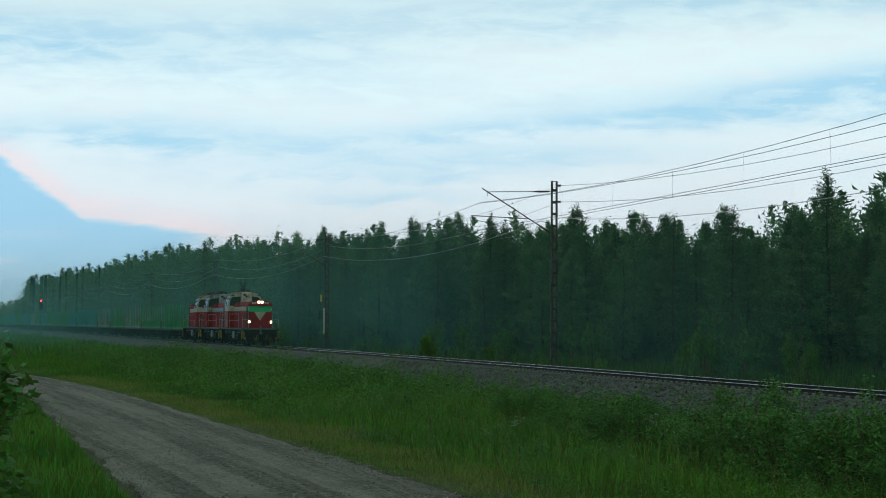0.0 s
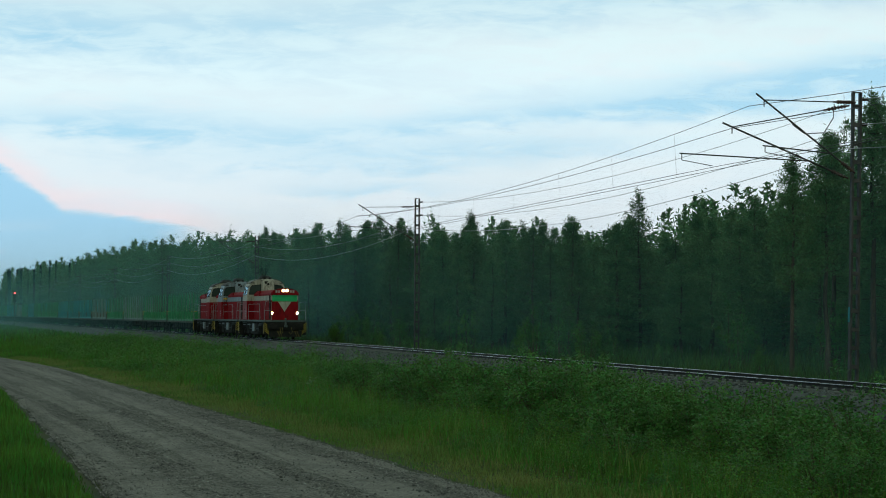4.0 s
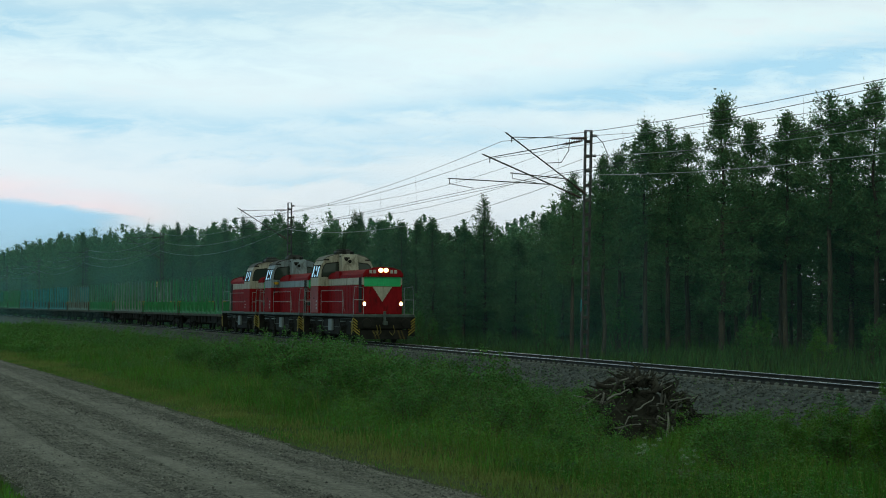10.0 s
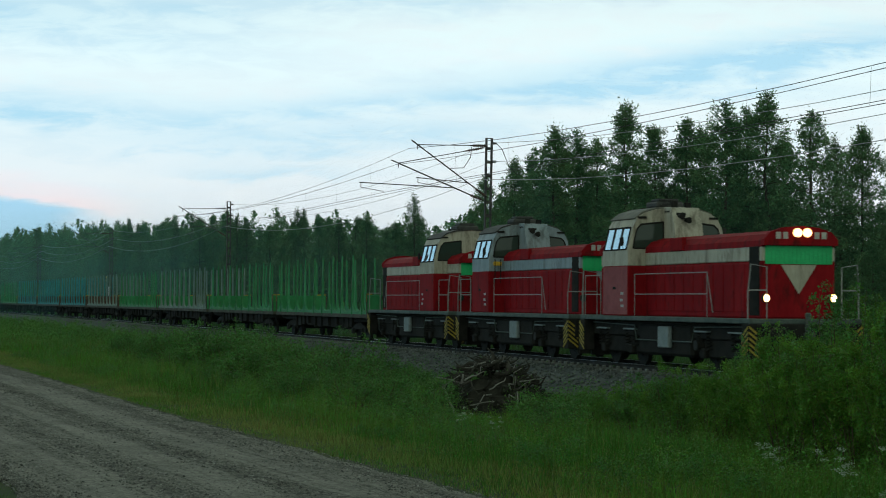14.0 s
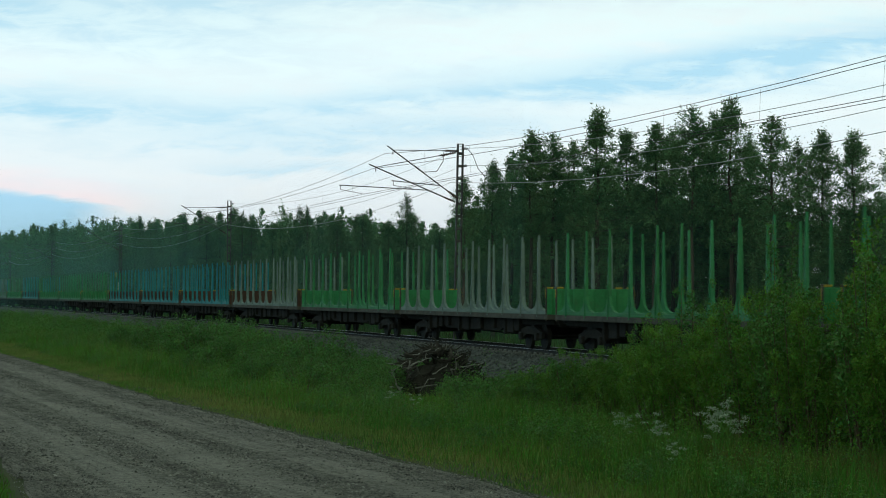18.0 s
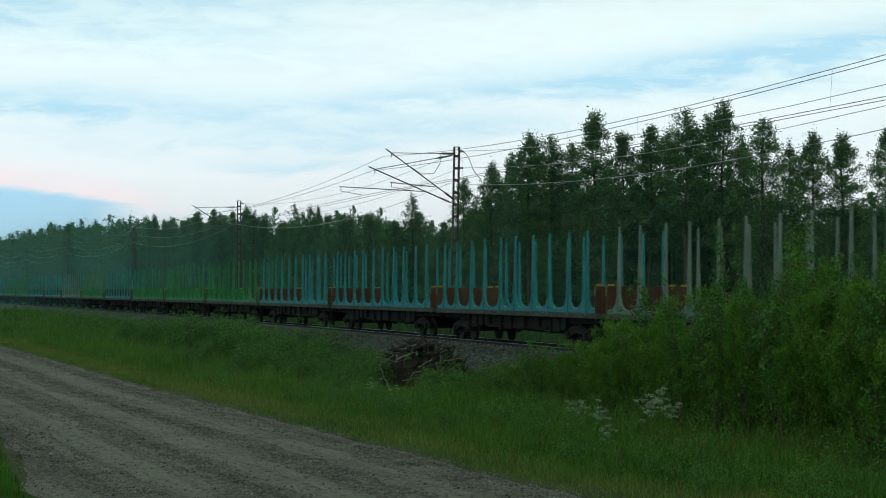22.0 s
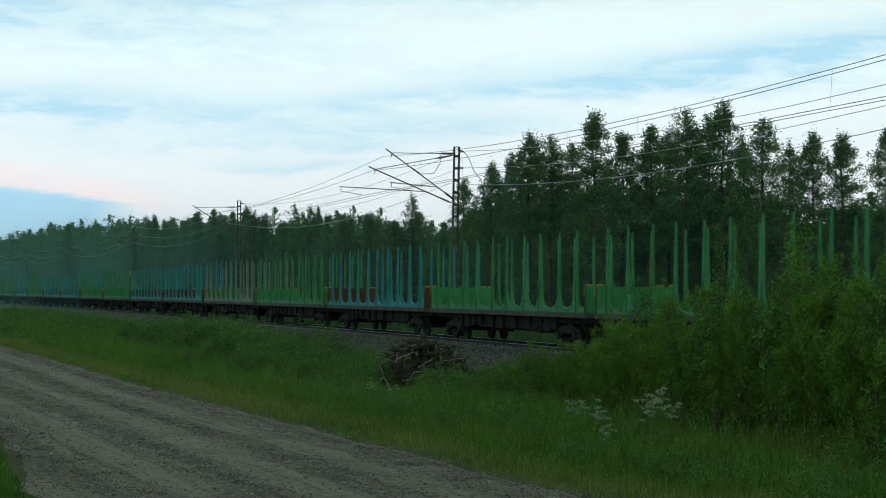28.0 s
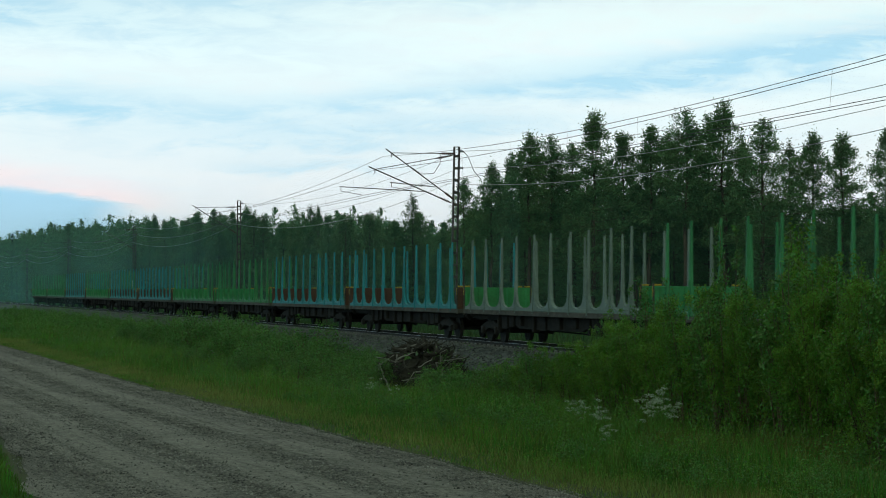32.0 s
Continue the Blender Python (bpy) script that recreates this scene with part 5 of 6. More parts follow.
def forest():
    rng = np.random.default_rng(3)
    for u, y, v, k in LANDMARKS:
        src = {"s": SPRUCES, "p": PINES, "y": YOUNG}[k]
        plant(src[rng.integers(len(src))], u * y, y, -0.95, 1.9 + 0.95 + v * y, rng.uniform(0, 360), 1.1 if k == "s" else 1.2 if k == "y" else 1.05)
    back_v, back_f, n0 = [], [], 0
    far = [pine_mesh(np.random.default_rng(70 + i), 14.0, 0.05, 2.0, 1300, 3.0 + 0.5 * i, 0.36)[0] for i in range(4)]
    back = [pine_mesh(np.random.default_rng(75 + i), 14.0, 0.06, 2.1, 600, 3.4, 0.56)[0] for i in range(3)]
    made = 0
    for s in np.arange(-95, 760, 3.1):
        edge = np.interp(s, [-95, 0, 60, 200, 500], [-33, -28, -15, -12, -11])
        for r in range(7):
            keep = np.interp(s, [0, 120, 400, 760], [1.0, 1.0, 0.8, 0.5]) * (0.35 if r > 4 and s > 150 else 1.0)
            if rng.random() > keep:
                continue
            ss, q = s + rng.uniform(-1.7, 1.7), edge - r * 4.6 - rng.uniform(0, 3.5)
            x, y, z = spot(ss, q)
            if y < 22:
                continue
            limit = 1.9 + float(np.interp(x / y, SKY_U, SKY_V)) * y - z
            h = min(max(limit * (0.74 + 0.28 * rng.random() + (0.09 if rng.random() < 0.22 else 0.0)), 6.0), 20.0)
            open_ = np.interp(s, [15, 55], [1.0, 0.0])
            if r < 3 and s < 330 and made < 285:
                if r == 0 and rng.random() < 0.35:
                    h *= rng.uniform(0.6, 0.88)
                if rng.random() < 0.16 + 0.26 * (1 - open_):
                    src = SPRUCES[rng.integers(len(SPRUCES))]
                elif rng.random() < 0.30 + 0.68 * (1 - open_) - 0.08 * r:
                    src = YOUNG[rng.integers(len(YOUNG))]
                else:
                    src = PINES[rng.integers(len(PINES))]
                plant(src, x, y, z - 0.1, h, rng.uniform(0, 360), rng.uniform(0.85, 1.1) * float(np.interp(h, [7, 13], [1.55, 1.0])))
                made += 1
            else:
                k, wide = h / 14.0, 1.15 * float(np.interp(h, [7, 13], [1.45, 1.0]))
                a = rng.uniform(0, 6.28)
                v = back[rng.integers(3)] if r > 3 or s > 330 else far[rng.integers(len(far))]
                w = np.stack([(v[:, 0] * math.cos(a) - v[:, 1] * math.sin(a)) * k * wide + x, (v[:, 0] * math.sin(a) + v[:, 1] * math.cos(a)) * k * wide + y, v[:, 2] * k + z], 1)
                back_v.append(w)
                back_f.append(np.arange(len(w)).reshape(-1, 3) + n0)
                n0 += len(w)
    # woods that close the far end, the deep forest and the far side of the road
    for i in range(930):
        if i < 130:
            s, q = rng.uniform(760, 1300), rng.uniform(-60, -14)
        elif i < 230:
            s, q = rng.uniform(620, 900), rng.uniform(8, 230)
        elif i >= 860:
            s, q = rng.uniform(1510, 1600), rng.uniform(-90, 90)
        elif i >= 560:
            s = rng.uniform(640, 1150)
            q = rng.uniform(-40, 330)
        elif i > 420:
            s, q = rng.uniform(170, 620), 0.0
            q = float(road_edge(s)) + rng.uniform(18, 90)
        else:
            s, q = rng.uniform(-90, 320), rng.uniform(-95, -62)
        x, y, z = spot(s, q)
        h = rng.uniform(12, 17) if 230 <= i <= 420 else rng.uniform(9, 14)
        limit = 1.9 + float(np.interp(x / y, SKY_U, SKY_V)) * y - z
        k = min(h, limit * 0.95) / 14.0
        wide = 1.0 if 230 <= i <= 420 else 1.9
        v = back[rng.integers(3)]
        w = np.stack([v[:, 0] * k * wide + x, v[:, 1] * k * wide + y, v[:, 2] * k + z], 1)
        back_v.append(w)
        back_f.append(np.arange(len(w)).reshape(-1, 3) + n0)
        n0 += len(w)
    thing("deep_forest", "dark conifers standing deep behind the forest edge", "forest", kind="stuff",
          data=raw_mesh("deep_forest", np.concatenate(back_v), np.concatenate(back_f), [M_PINE]))


forest()


def off_road(s, q):
    e = road_edge(s)
    return (q < e - 0.05) | (q > e + road_w(s) + 0.05)


def open_lane(s, q):
    """The trodden strip of short grass before the root heap."""
    return (s > -52) & (s < -31) & (np.abs(q - 7.3 + 0.235 * (s + 33.9)) < 0.95)


def blades(rng, n, s0, s1, q0, q1, h0, h1, w, road_side=False, z0=0.0):
    """Grass blades, one bent triangle pair each, over a stretch of the plan."""
    s, q = rng.uniform(s0, s1, n), rng.uniform(q0, q1, n)
    ok = off_road(s, q) & (np.abs(q) > 3.6)
    clump = np.sin(s * 0.9 + 2 * np.sin(q * 0.7)) + np.sin(q * 1.3 - s * 0.35) + rng.normal(0, 0.6, n)
    ok &= clump > -1.5
    ok &= ((s + 33.2) / 2.5) ** 2 + ((q - 7.6) / 2.3) ** 2 > 1
    s, q, clump = s[ok], q[ok], clump[ok]
    n = len(s)
    x, y = place(s, q)
    z = ground_z(s, q) + z0
    h = rng.uniform(h0, h1, n) * (1 + 0.22 * np.clip(clump, -1.5, 2))
    e = road_edge(s)
    near = np.clip(np.minimum(np.abs(q - e) / 3.2, np.abs(q - e - road_w(s)) / 0.5), 0.24, 1)
    h = h * near * np.where(open_lane(s, q), 0.55, 1.0)
    a = rng.uniform(0, 6.28, n)
    b = rng.uniform(0, 6.28, n)
    lean = rng.uniform(0.05, 0.45, n) * h
    wv = w * rng.uniform(0.7, 1.4, n)
    base = np.stack([x, y, z - 0.04], 1)
    side = np.stack([np.cos(a), np.sin(a), np.zeros(n)], 1) * wv[:, None]
    mid = base + np.stack([np.cos(b) * lean * 0.35, np.sin(b) * lean * 0.35, h * 0.6], 1)
    tip = base + np.stack([np.cos(b) * lean, np.sin(b) * lean, h], 1)
    v = np.stack([base - side, base + side, mid + side * 0.7, tip, mid - side * 0.7], 1).reshape(-1, 3)
    i = np.arange(n)[:, None] * 5
    f = np.concatenate([i + np.array([[0, 1, 2]]), i + np.array([[0, 2, 4]]), i + np.array([[4, 2, 3]])])
    return v, f


def grass(name, label, specs, material, seed):
    rng = np.random.default_rng(seed)
    vs, fs, n0 = [], [], 0
    for sp in specs:
        v, f = blades(rng, *sp)
        vs.append(v)
        fs.append(f + n0)
        n0 += len(v)
    thing(name, label, "grass", kind="stuff", data=raw_mesh(name, np.concatenate(vs), np.concatenate(fs), [material]))


grass("tall_grass", "tall lush green grass between road and railway", [
    (130000, -88, 0, 4.4, 18.2, 0.16, 0.48, 0.010), (80000, 0, 120, 4.4, 24, 0.22, 0.52, 0.017), (20000, 120, 420, 4.8, 40, 0.45, 0.85, 0.07),
    (16000, -80, -52, 7.0, 14.5, 0.28, 0.72, 0.006), (16000, -40, -26, 3.9, 6.2, 0.15, 0.42, 0.010)], M_GRASS, 11)
grass("verge_grass", "green grass on the verge beyond the road", [
    (48000, -88, -10, 16, 36, 0.16, 0.42, 0.011), (50000, -58, -8, 20.5, 27, 0.14, 0.40, 0.011), (22000, -8, 45, 21, 28, 0.18, 0.42, 0.016), (40000, -88, -58, 20.8, 27, 0.14, 0.40, 0.010), (34000, -10, 90, 20, 50, 0.25, 0.55, 0.022), (12000, 60, 420, 24, 150, 0.4, 0.75, 0.10)], M_GRASS, 12)
# edge grass, its shade carried by the darker material
grass("forest_edge_undergrowth", "grass along the forest edge in a darker, shade-coloured green", [(40000, -70, 90, -24, -3.9, 0.5, 1.05, 0.026), (16000, 90, 380, -18, -3.9, 0.6, 1.1, 0.06)], M_EDGESHADE, 13)


def dry_strip():
    rng = np.random.default_rng(14)
    n = 120000
    s = rng.uniform(-88, 70, n)
    d = np.abs(rng.normal(0, 1.5, n)) + 0.05
    q = road_edge(s) - d
    patch = np.sin(s * 0.23) + 0.6 * np.sin(s * 0.61 + 1) + rng.normal(0, 0.4, n)
    keep = patch > -1.3
    s, q, d = s[keep], q[keep], d[keep]
    n = len(s)
    x, y = place(s, q)
    z = ground_z(s, q)
    h = rng.uniform(0.06, 0.24, n) * np.clip(d / 1.0, 0.4, 1)
    a, b = rng.uniform(0, 6.28, n), rng.uniform(0, 6.28, n)
    side = np.stack([np.cos(a), np.sin(a), np.zeros(n)], 1) * 0.011
    base = np.stack([x, y, z - 0.03], 1)
    tip = base + np.stack([np.cos(b) * h * 0.35, np.sin(b) * h * 0.35, h], 1)
    v = np.stack([base - side, base + side, tip], 1).reshape(-1, 3)
    thing("dry_grass", "sparse yellowish dry grass along the road's edge", "grass", kind="stuff", data=raw_mesh("dry_grass", v, np.arange(len(v)).reshape(-1, 3), [M_DRY]))


dry_strip()
grass("withered_grass", "withered olive-brown grass on the bank", [(11000, -69.5, -62.5, 6.8, 9.6, 0.20, 0.50, 0.008)], M_WITHER, 17)
grass("seeding_grass", "thin straw-coloured seeding grass among the herbs", [(5500, -82, -40, 6.6, 14.5, 0.30, 0.70, 0.005), (4000, -40, 40, 6.6, 16, 0.35, 0.75, 0.008)], M_DRY, 18)


def herbs():
    """Leafy stalks that fill the strip between the road and the line."""
    rng = np.random.default_rng(15)
    n = 26000
    s, q = rng.uniform(-86, 130, n), rng.uniform(4.6, 18.5, n)
    far = s > 30
    ok = (((s + 33.4) / 2.8) ** 2 + ((q - 8.3) / 3.2) ** 2 > 1) & (q < road_edge(s) - 1.3 - 1.5 * rng.random(n)) & ((np.sin(s * 0.45 + q) + np.sin(q * 0.9 - s * 0.2) + rng.normal(0, 0.7, n)) > -0.7)
    ok &= ~open_lane(s, q) & ((s > -54) | (rng.random(n) < 0.75))
    s, q, far = s[ok], q[ok], far[ok]
    n = len(s)
    x, y = place(s, q)
    z = ground_z(s, q)
    h = rng.uniform(0.45, 1.25, n) * np.where(q > 12, 0.7, 1.0) * np.clip((road_edge(s) - q) / 4.0, 0.3, 1)
    h = h * np.clip(0.85 + 0.38 * (np.sin(s * 1.1 + 1.7 * np.sin(q * 1.3)) + np.sin(q * 1.9 - s * 0.5)), 0.35, 1.5)
    k = 22
    t = rng.uniform(0.15, 1.0, (n, k))
    a = rng.uniform(0, 6.28, (n, k))
    r = 0.16 * (1.15 - t * 0.8)
    lean = rng.normal(0, 0.12, (n, 2))
    c = np.stack([x[:, None] + lean[:, :1] * t + np.cos(a) * r, y[:, None] + lean[:, 1:] * t + np.sin(a) * r, z[:, None] + h[:, None] * t], -1).reshape(-1, 3)
    size = np.repeat(np.where(far, 0.12, 0.058), k)
    v = leaves(rng, c, size, 0.38)
    thing("leafy_herbs", "rank leafy herbs and fireweed in the ditch", "weeds", kind="stuff", data=raw_mesh("leafy_herbs", v, np.arange(len(v)).reshape(-1, 4), [M_HERB]))


herbs()


def ground_herbs():
    """Small leafy plants that cover the slope near the road."""
    rng = np.random.default_rng(16)
    n = 30000
    s, q = rng.uniform(-82, -4, n), rng.uniform(7.0, 17.0, n)
    ok = (q < road_edge(s) - np.interp(s, [-60, -45], [0.7, 1.9]) - 1.2 * rng.random(n)) & ((np.sin(s * 0.7 + q * 0.5) + np.sin(q * 1.4 - s * 0.4) + rng.normal(0, 0.8, n)) > -0.5) & (((s + 33.2) / 2.6) ** 2 + ((q - 8.0) / 3.0) ** 2 > 1)
    ok &= (~open_lane(s, q) | (rng.random(n) < 0.3)) & ((s > -54) | (rng.random(n) < 0.85))
    s, q = s[ok], q[ok]
    n, k = len(s), 18
    x, y = place(s, q)
    h = rng.uniform(0.22, 0.75, n) * np.clip((road_edge(s) - q) / 2.5, 0.35, 1)
    h = h * np.clip(0.9 + 0.4 * (np.sin(s * 1.6 + 1.3 * np.sin(q * 1.7)) + np.sin(q * 2.3 + s * 0.7)), 0.35, 1.6)
    t, a = rng.uniform(0.1, 1.0, (n, k)), rng.uniform(0, 6.28, (n, k))
    r = 0.13 * (1.2 - t * 0.7)
    c = np.stack([x[:, None] + np.cos(a) * r, y[:, None] + np.sin(a) * r, ground_z(s, q)[:, None] + h[:, None] * t], -1).reshape(-1, 3)
    v = leaves(rng, c, np.full(len(c), 0.038), 0.42)
    thing("ground_herbs", "low mixed green herbs on the slope", "weeds", kind="stuff", data=raw_mesh("ground_herbs", v, np.arange(len(v)).reshape(-1, 4), [M_LEAF]))


ground_herbs()


def bush(label, rng, height, width, count, leaf, group, name="shrub", mat_leaf=None):
    """Many upright stems with leaves in sprays round them."""
    B = thing(name, label, "shrub", group=group)
    st = Build()
    tips = []
    k = int(7 + width * 4)
    for i in range(k):
        a, r0 = rng.uniform(0, 6.28), width * 0.18 * math.sqrt(rng.random())
        r1 = width * (0.15 + 0.42 * math.sqrt(rng.random()))
        h = height * (1.05 - 0.5 * (r1 / (0.57 * width)) ** 1.6) * rng.uniform(0.82, 1.0)
        p = Vector((math.cos(a) * r0, math.sin(a) * r0, -0.1))
        q = Vector((math.cos(a) * r1, math.sin(a) * r1, h))
        m = p.lerp(q, 0.5) + Vector((0, 0, 0.12 * h))
        st.tube(p, m, 0.016 + 0.006 * height, 0.012, n=5, caps=False)
        st.tube(m, q, 0.012, 0.004, n=4, caps=False)
        tips.append((p, m, q))
    n = count
    pick = rng.integers(0, k, n)
    t = rng.beta(2.0, 1.1, n)
    P, Mi, Q = (np.array([[*tp[j]] for tp in tips])[pick] for j in range(3))
    tt = t[:, None]
    c = np.where(tt < 0.5, P + (Mi - P) * tt * 2, Mi + (Q - Mi) * (tt - 0.5) * 2)
    sprays = rng.normal(0, 1, (k * 14, 3))
    spray = sprays[pick * 14 + (t * 13.99).astype(int)]
    c = c + spray * 0.15 * min(width, 2.2) * (1.05 - 0.7 * tt) + rng.normal(0, 0.075, (n, 3)) * min(width, 1.6) * (1.2 - 0.7 * tt)
    c[:, 2] = np.maximum(c[:, 2], 0.03)
    v = leaves(rng, c, leaf, 0.55)
    part("stem", st, M_TWIG, B)["kind"] = "stuff"
    part("foliage", raw_mesh("foliage", v, np.arange(len(v)).reshape(-1, 4), [mat_leaf or M_LEAF]), M_LEAF, B)
    return B


LOW = [bush("leafy green willow shrub among tall grass", np.random.default_rng(80 + i), 1.5, 1.8, 3900, 0.062, "willow shrubs along the ditch", mat_leaf=M_WILLOW) for i in range(5)]
BIG = [bush("tall leafy willow thicket beside the track", np.random.default_rng(90 + i), 3.6, 2.6, 23000, 0.055, "tall thickets by the track", "willow_thicket") for i in range(4)]
SAP = [bush("young birch with small fresh leaves at the forest edge", np.random.default_rng(100 + i), 3.2, 1.3, 4800, 0.066, "young birches at the forest edge", "birch_sapling", mat_leaf=M_WILLOW if i < 2 else None) for i in range(3)]
FRESH = {id(b): b for b in LOW + BIG + SAP}


def set_bush(src, s, q, scale, turn, tall=1.0):
    x, y, z = spot(s, q)
    m = pose(x, y, z - 0.03, 0, 0, turn)
    ob = FRESH.pop(id(src)) if id(src) in FRESH else copy_thing(src, m)
    ob.matrix_basis = m @ Matrix.Diagonal((scale, scale, scale * tall, 1))
    return ob


def bushes():
    rng = np.random.default_rng(21)
    n = 0
    for i in range(900):
        s, q = rng.uniform(-47, 150), rng.uniform(5.6, 13.0)
        if (s < -20 and q < 7.6 and s > -38) or open_lane(s, q):
            continue
        if q > road_edge(s) - 3.2 or math.sin(s * 0.33) + math.sin(q * 0.8 + s * 0.1) < -0.1:
            continue
        set_bush(LOW[rng.integers(5)], s, q, rng.uniform(0.6, 1.15) * float(np.interp(q, [5.5, 8, 13], [0.75, 1.0, 0.8])), rng.uniform(0, 360))
        n += 1
        if n > 105:
            break
    # waist-high shrubs that hide the foot of the embankment
    for i in range(34):
        s, q = rng.uniform(-33, 6), rng.uniform(8.0, 11.6)
        if (s < -24 and q < 9.8) or open_lane(s, q):
            continue
        set_bush(LOW[rng.integers(5)], s, q, rng.uniform(1.0, 1.45), rng.uniform(0, 360), rng.uniform(0.85, 1.1))
    for i in range(58):
        s = -29 + 125 * rng.random() ** 1.3
        set_bush(LOW[rng.integers(5)], s, rng.uniform(4.7, 7.4), rng.uniform(0.6, 0.95), rng.uniform(0, 360), rng.uniform(0.8, 1.05))
    for i in range(26):
        s, q = rng.uniform(-30, -8), rng.uniform(8.4, 10.8)
        set_bush(LOW[rng.integers(5)], s, q, rng.uniform(0.85, 1.3), rng.uniform(0, 360), rng.uniform(0.85, 1.2))
    for i in range(36):
        s, q = rng.uniform(-26, 14), rng.uniform(8.4, 12.0)
        set_bush(LOW[rng.integers(5)], s, q, rng.uniform(0.65, 1.1), rng.uniform(0, 360), rng.uniform(0.8, 1.15))
    for i in range(16):
        s = rng.uniform(-47, -35.5)
        set_bush(LOW[rng.integers(5)], s, rng.uniform(4.3, 5.6), rng.uniform(0.36, 0.62), rng.uniform(0, 360), rng.uniform(0.7, 1.0))
    for i in range(26):
        s, q = rng.uniform(-47, -32), rng.uniform(8.8, 12.0)
        if open_lane(s, q):
            continue
        set_bush(LOW[rng.integers(5)], s, q, rng.uniform(0.5, 0.85), rng.uniform(0, 360))
    # thickets that close the view to the right: they rise along the line, saplings stand out of them
    def rise(s, q, low):
        key = s + 3.1 * (q - 6.5)
        return float(np.interp(-key, [43, 46.2, 48.7, 54.3, 58.5, 62.9, 66.7, 75], [1.5, 2.1, 2.5, 3.3, 4.0, 4.4, 4.6, 4.8] if low else [1.5, 2.3, 2.8, 3.9, 4.8, 5.4, 5.7, 6.1]))
    for i in range(58):
        s, q = -43.0 - 31 * ((i + rng.random()) / 58) ** 0.9, rng.uniform(4.7, 7.3)
        h = rise(s, q, True) * rng.uniform(0.72, 1.0)
        k = rng.uniform(0.5, 0.72) * (0.75 + 0.1 * h)
        set_bush(BIG[rng.integers(4)], s, q, k, rng.uniform(0, 360), h / (3.6 * k))
    for i in range(30):
        s, q = -43 - 30 * ((i + rng.random()) / 30) ** 0.85, rng.uniform(4.6, 7.6)
        h = rise(s, q, False) * rng.uniform(0.8, 1.03)
        k = rng.uniform(0.75, 1.1) * (0.55 + 0.11 * h)
        set_bush(SAP[rng.integers(3)], s, q, k, rng.uniform(0, 360), h / (3.25 * k))
    for i in range(90):
        s = rng.uniform(-60, 240)
        q = float(np.interp(s, [-60, 20, 60, 240], [-22, -14, -10, -9])) + rng.uniform(-4, 5)
        set_bush(SAP[rng.integers(3)], s, min(q, -6.2), rng.uniform(0.5, 1.4), rng.uniform(0, 360))
    # beside the road, where the shot begins
    ob = copy_thing(SAP[1], Matrix())
    ob.matrix_basis = pose(-23.0, 74.0, -0.98, 0, 0, 40) @ Matrix.Diagonal((1.5, 1.5, 1.3, 1))


bushes()


def meadow_clumps():
    """Small leafy clumps over the whole meadow, down to the road's verge."""
    rng = np.random.default_rng(22)
    kinds = []
    for b in LOW:
        me = next(c for c in b.children if c.name.startswith("foliage")).data
        co = np.empty(len(me.vertices) * 3)
        me.vertices.foreach_get("co", co)
        kinds.append(co.reshape(-1, 4, 3)[::4])
    out = []
    for i in range(165):
        if i < 150:
            s = -76 + 118 * rng.random() ** 1.25
            q = rng.uniform(7.6, float(road_edge(s)) - 1.3)
            if open_lane(s, q) or ((s + 33.5) / 3.5) ** 2 + ((q - 8.4) / 3.4) ** 2 < 1:
                continue
        else:
            s, q = rng.uniform(-47, -36.5), rng.uniform(3.9, 5.0)
        k, a = rng.uniform(0.26, 0.58), rng.uniform(0, 6.28)
        v = kinds[rng.integers(5)]
        mid = v.mean(1, keepdims=True)
        v = mid * k + (v - mid) * max(k, 0.55)
        x, y, z = spot(s, q)
        out.append(np.stack([v[..., 0] * math.cos(a) - v[..., 1] * math.sin(a) + x, v[..., 0] * math.sin(a) + v[..., 1] * math.cos(a) + y, v[..., 2] + z], -1).reshape(-1, 3))
    v = np.concatenate(out)
    thing("meadow_clumps", "small leafy clumps scattered through the meadow grass", "weeds", kind="stuff", data=raw_mesh("meadow_clumps", v, np.arange(len(v)).reshape(-1, 4), [M_WILLOW]))


meadow_clumps()


def parsley(rng):
    h = rng.uniform(0.9, 1.25)
    P = thing("cow_parsley", "white-flowering cow parsley in the tall grass", "wildflower", group="white umbels in the grass")
    st, fl = Build(), []
    st.tube((0, 0, -0.05), (0.03, 0.02, h * 0.8), 0.012, 0.008, n=5, caps=False)
    for i in range(10):
        a = rng.uniform(0, 6.28)
        e = Vector((math.cos(a) * rng.uniform(0.05, 0.34), math.sin(a) * rng.uniform(0.05, 0.34), h * rng.uniform(0.70, 1.1)))
        st.tube((0.03, 0.02, h * rng.uniform(0.45, 0.75)), e, 0.006, 0.004, n=4, caps=False)
        c = np.array([*e]) + rng.normal(0, 1, (34, 3)) * np.array([0.04, 0.04, 0.018])
        fl.append(c)
    part("stem", st, M_HERB, P)
    for c in fl:
        v = cards(rng, c, 0.030, 0.8, 0.2)
        part("umbel", raw_mesh("umbel", v, np.arange(len(v)).reshape(-1, 3), [M_FLOWER]), M_FLOWER, P, "flat cluster of white blossom")["kind"] = "stuff"
    return P


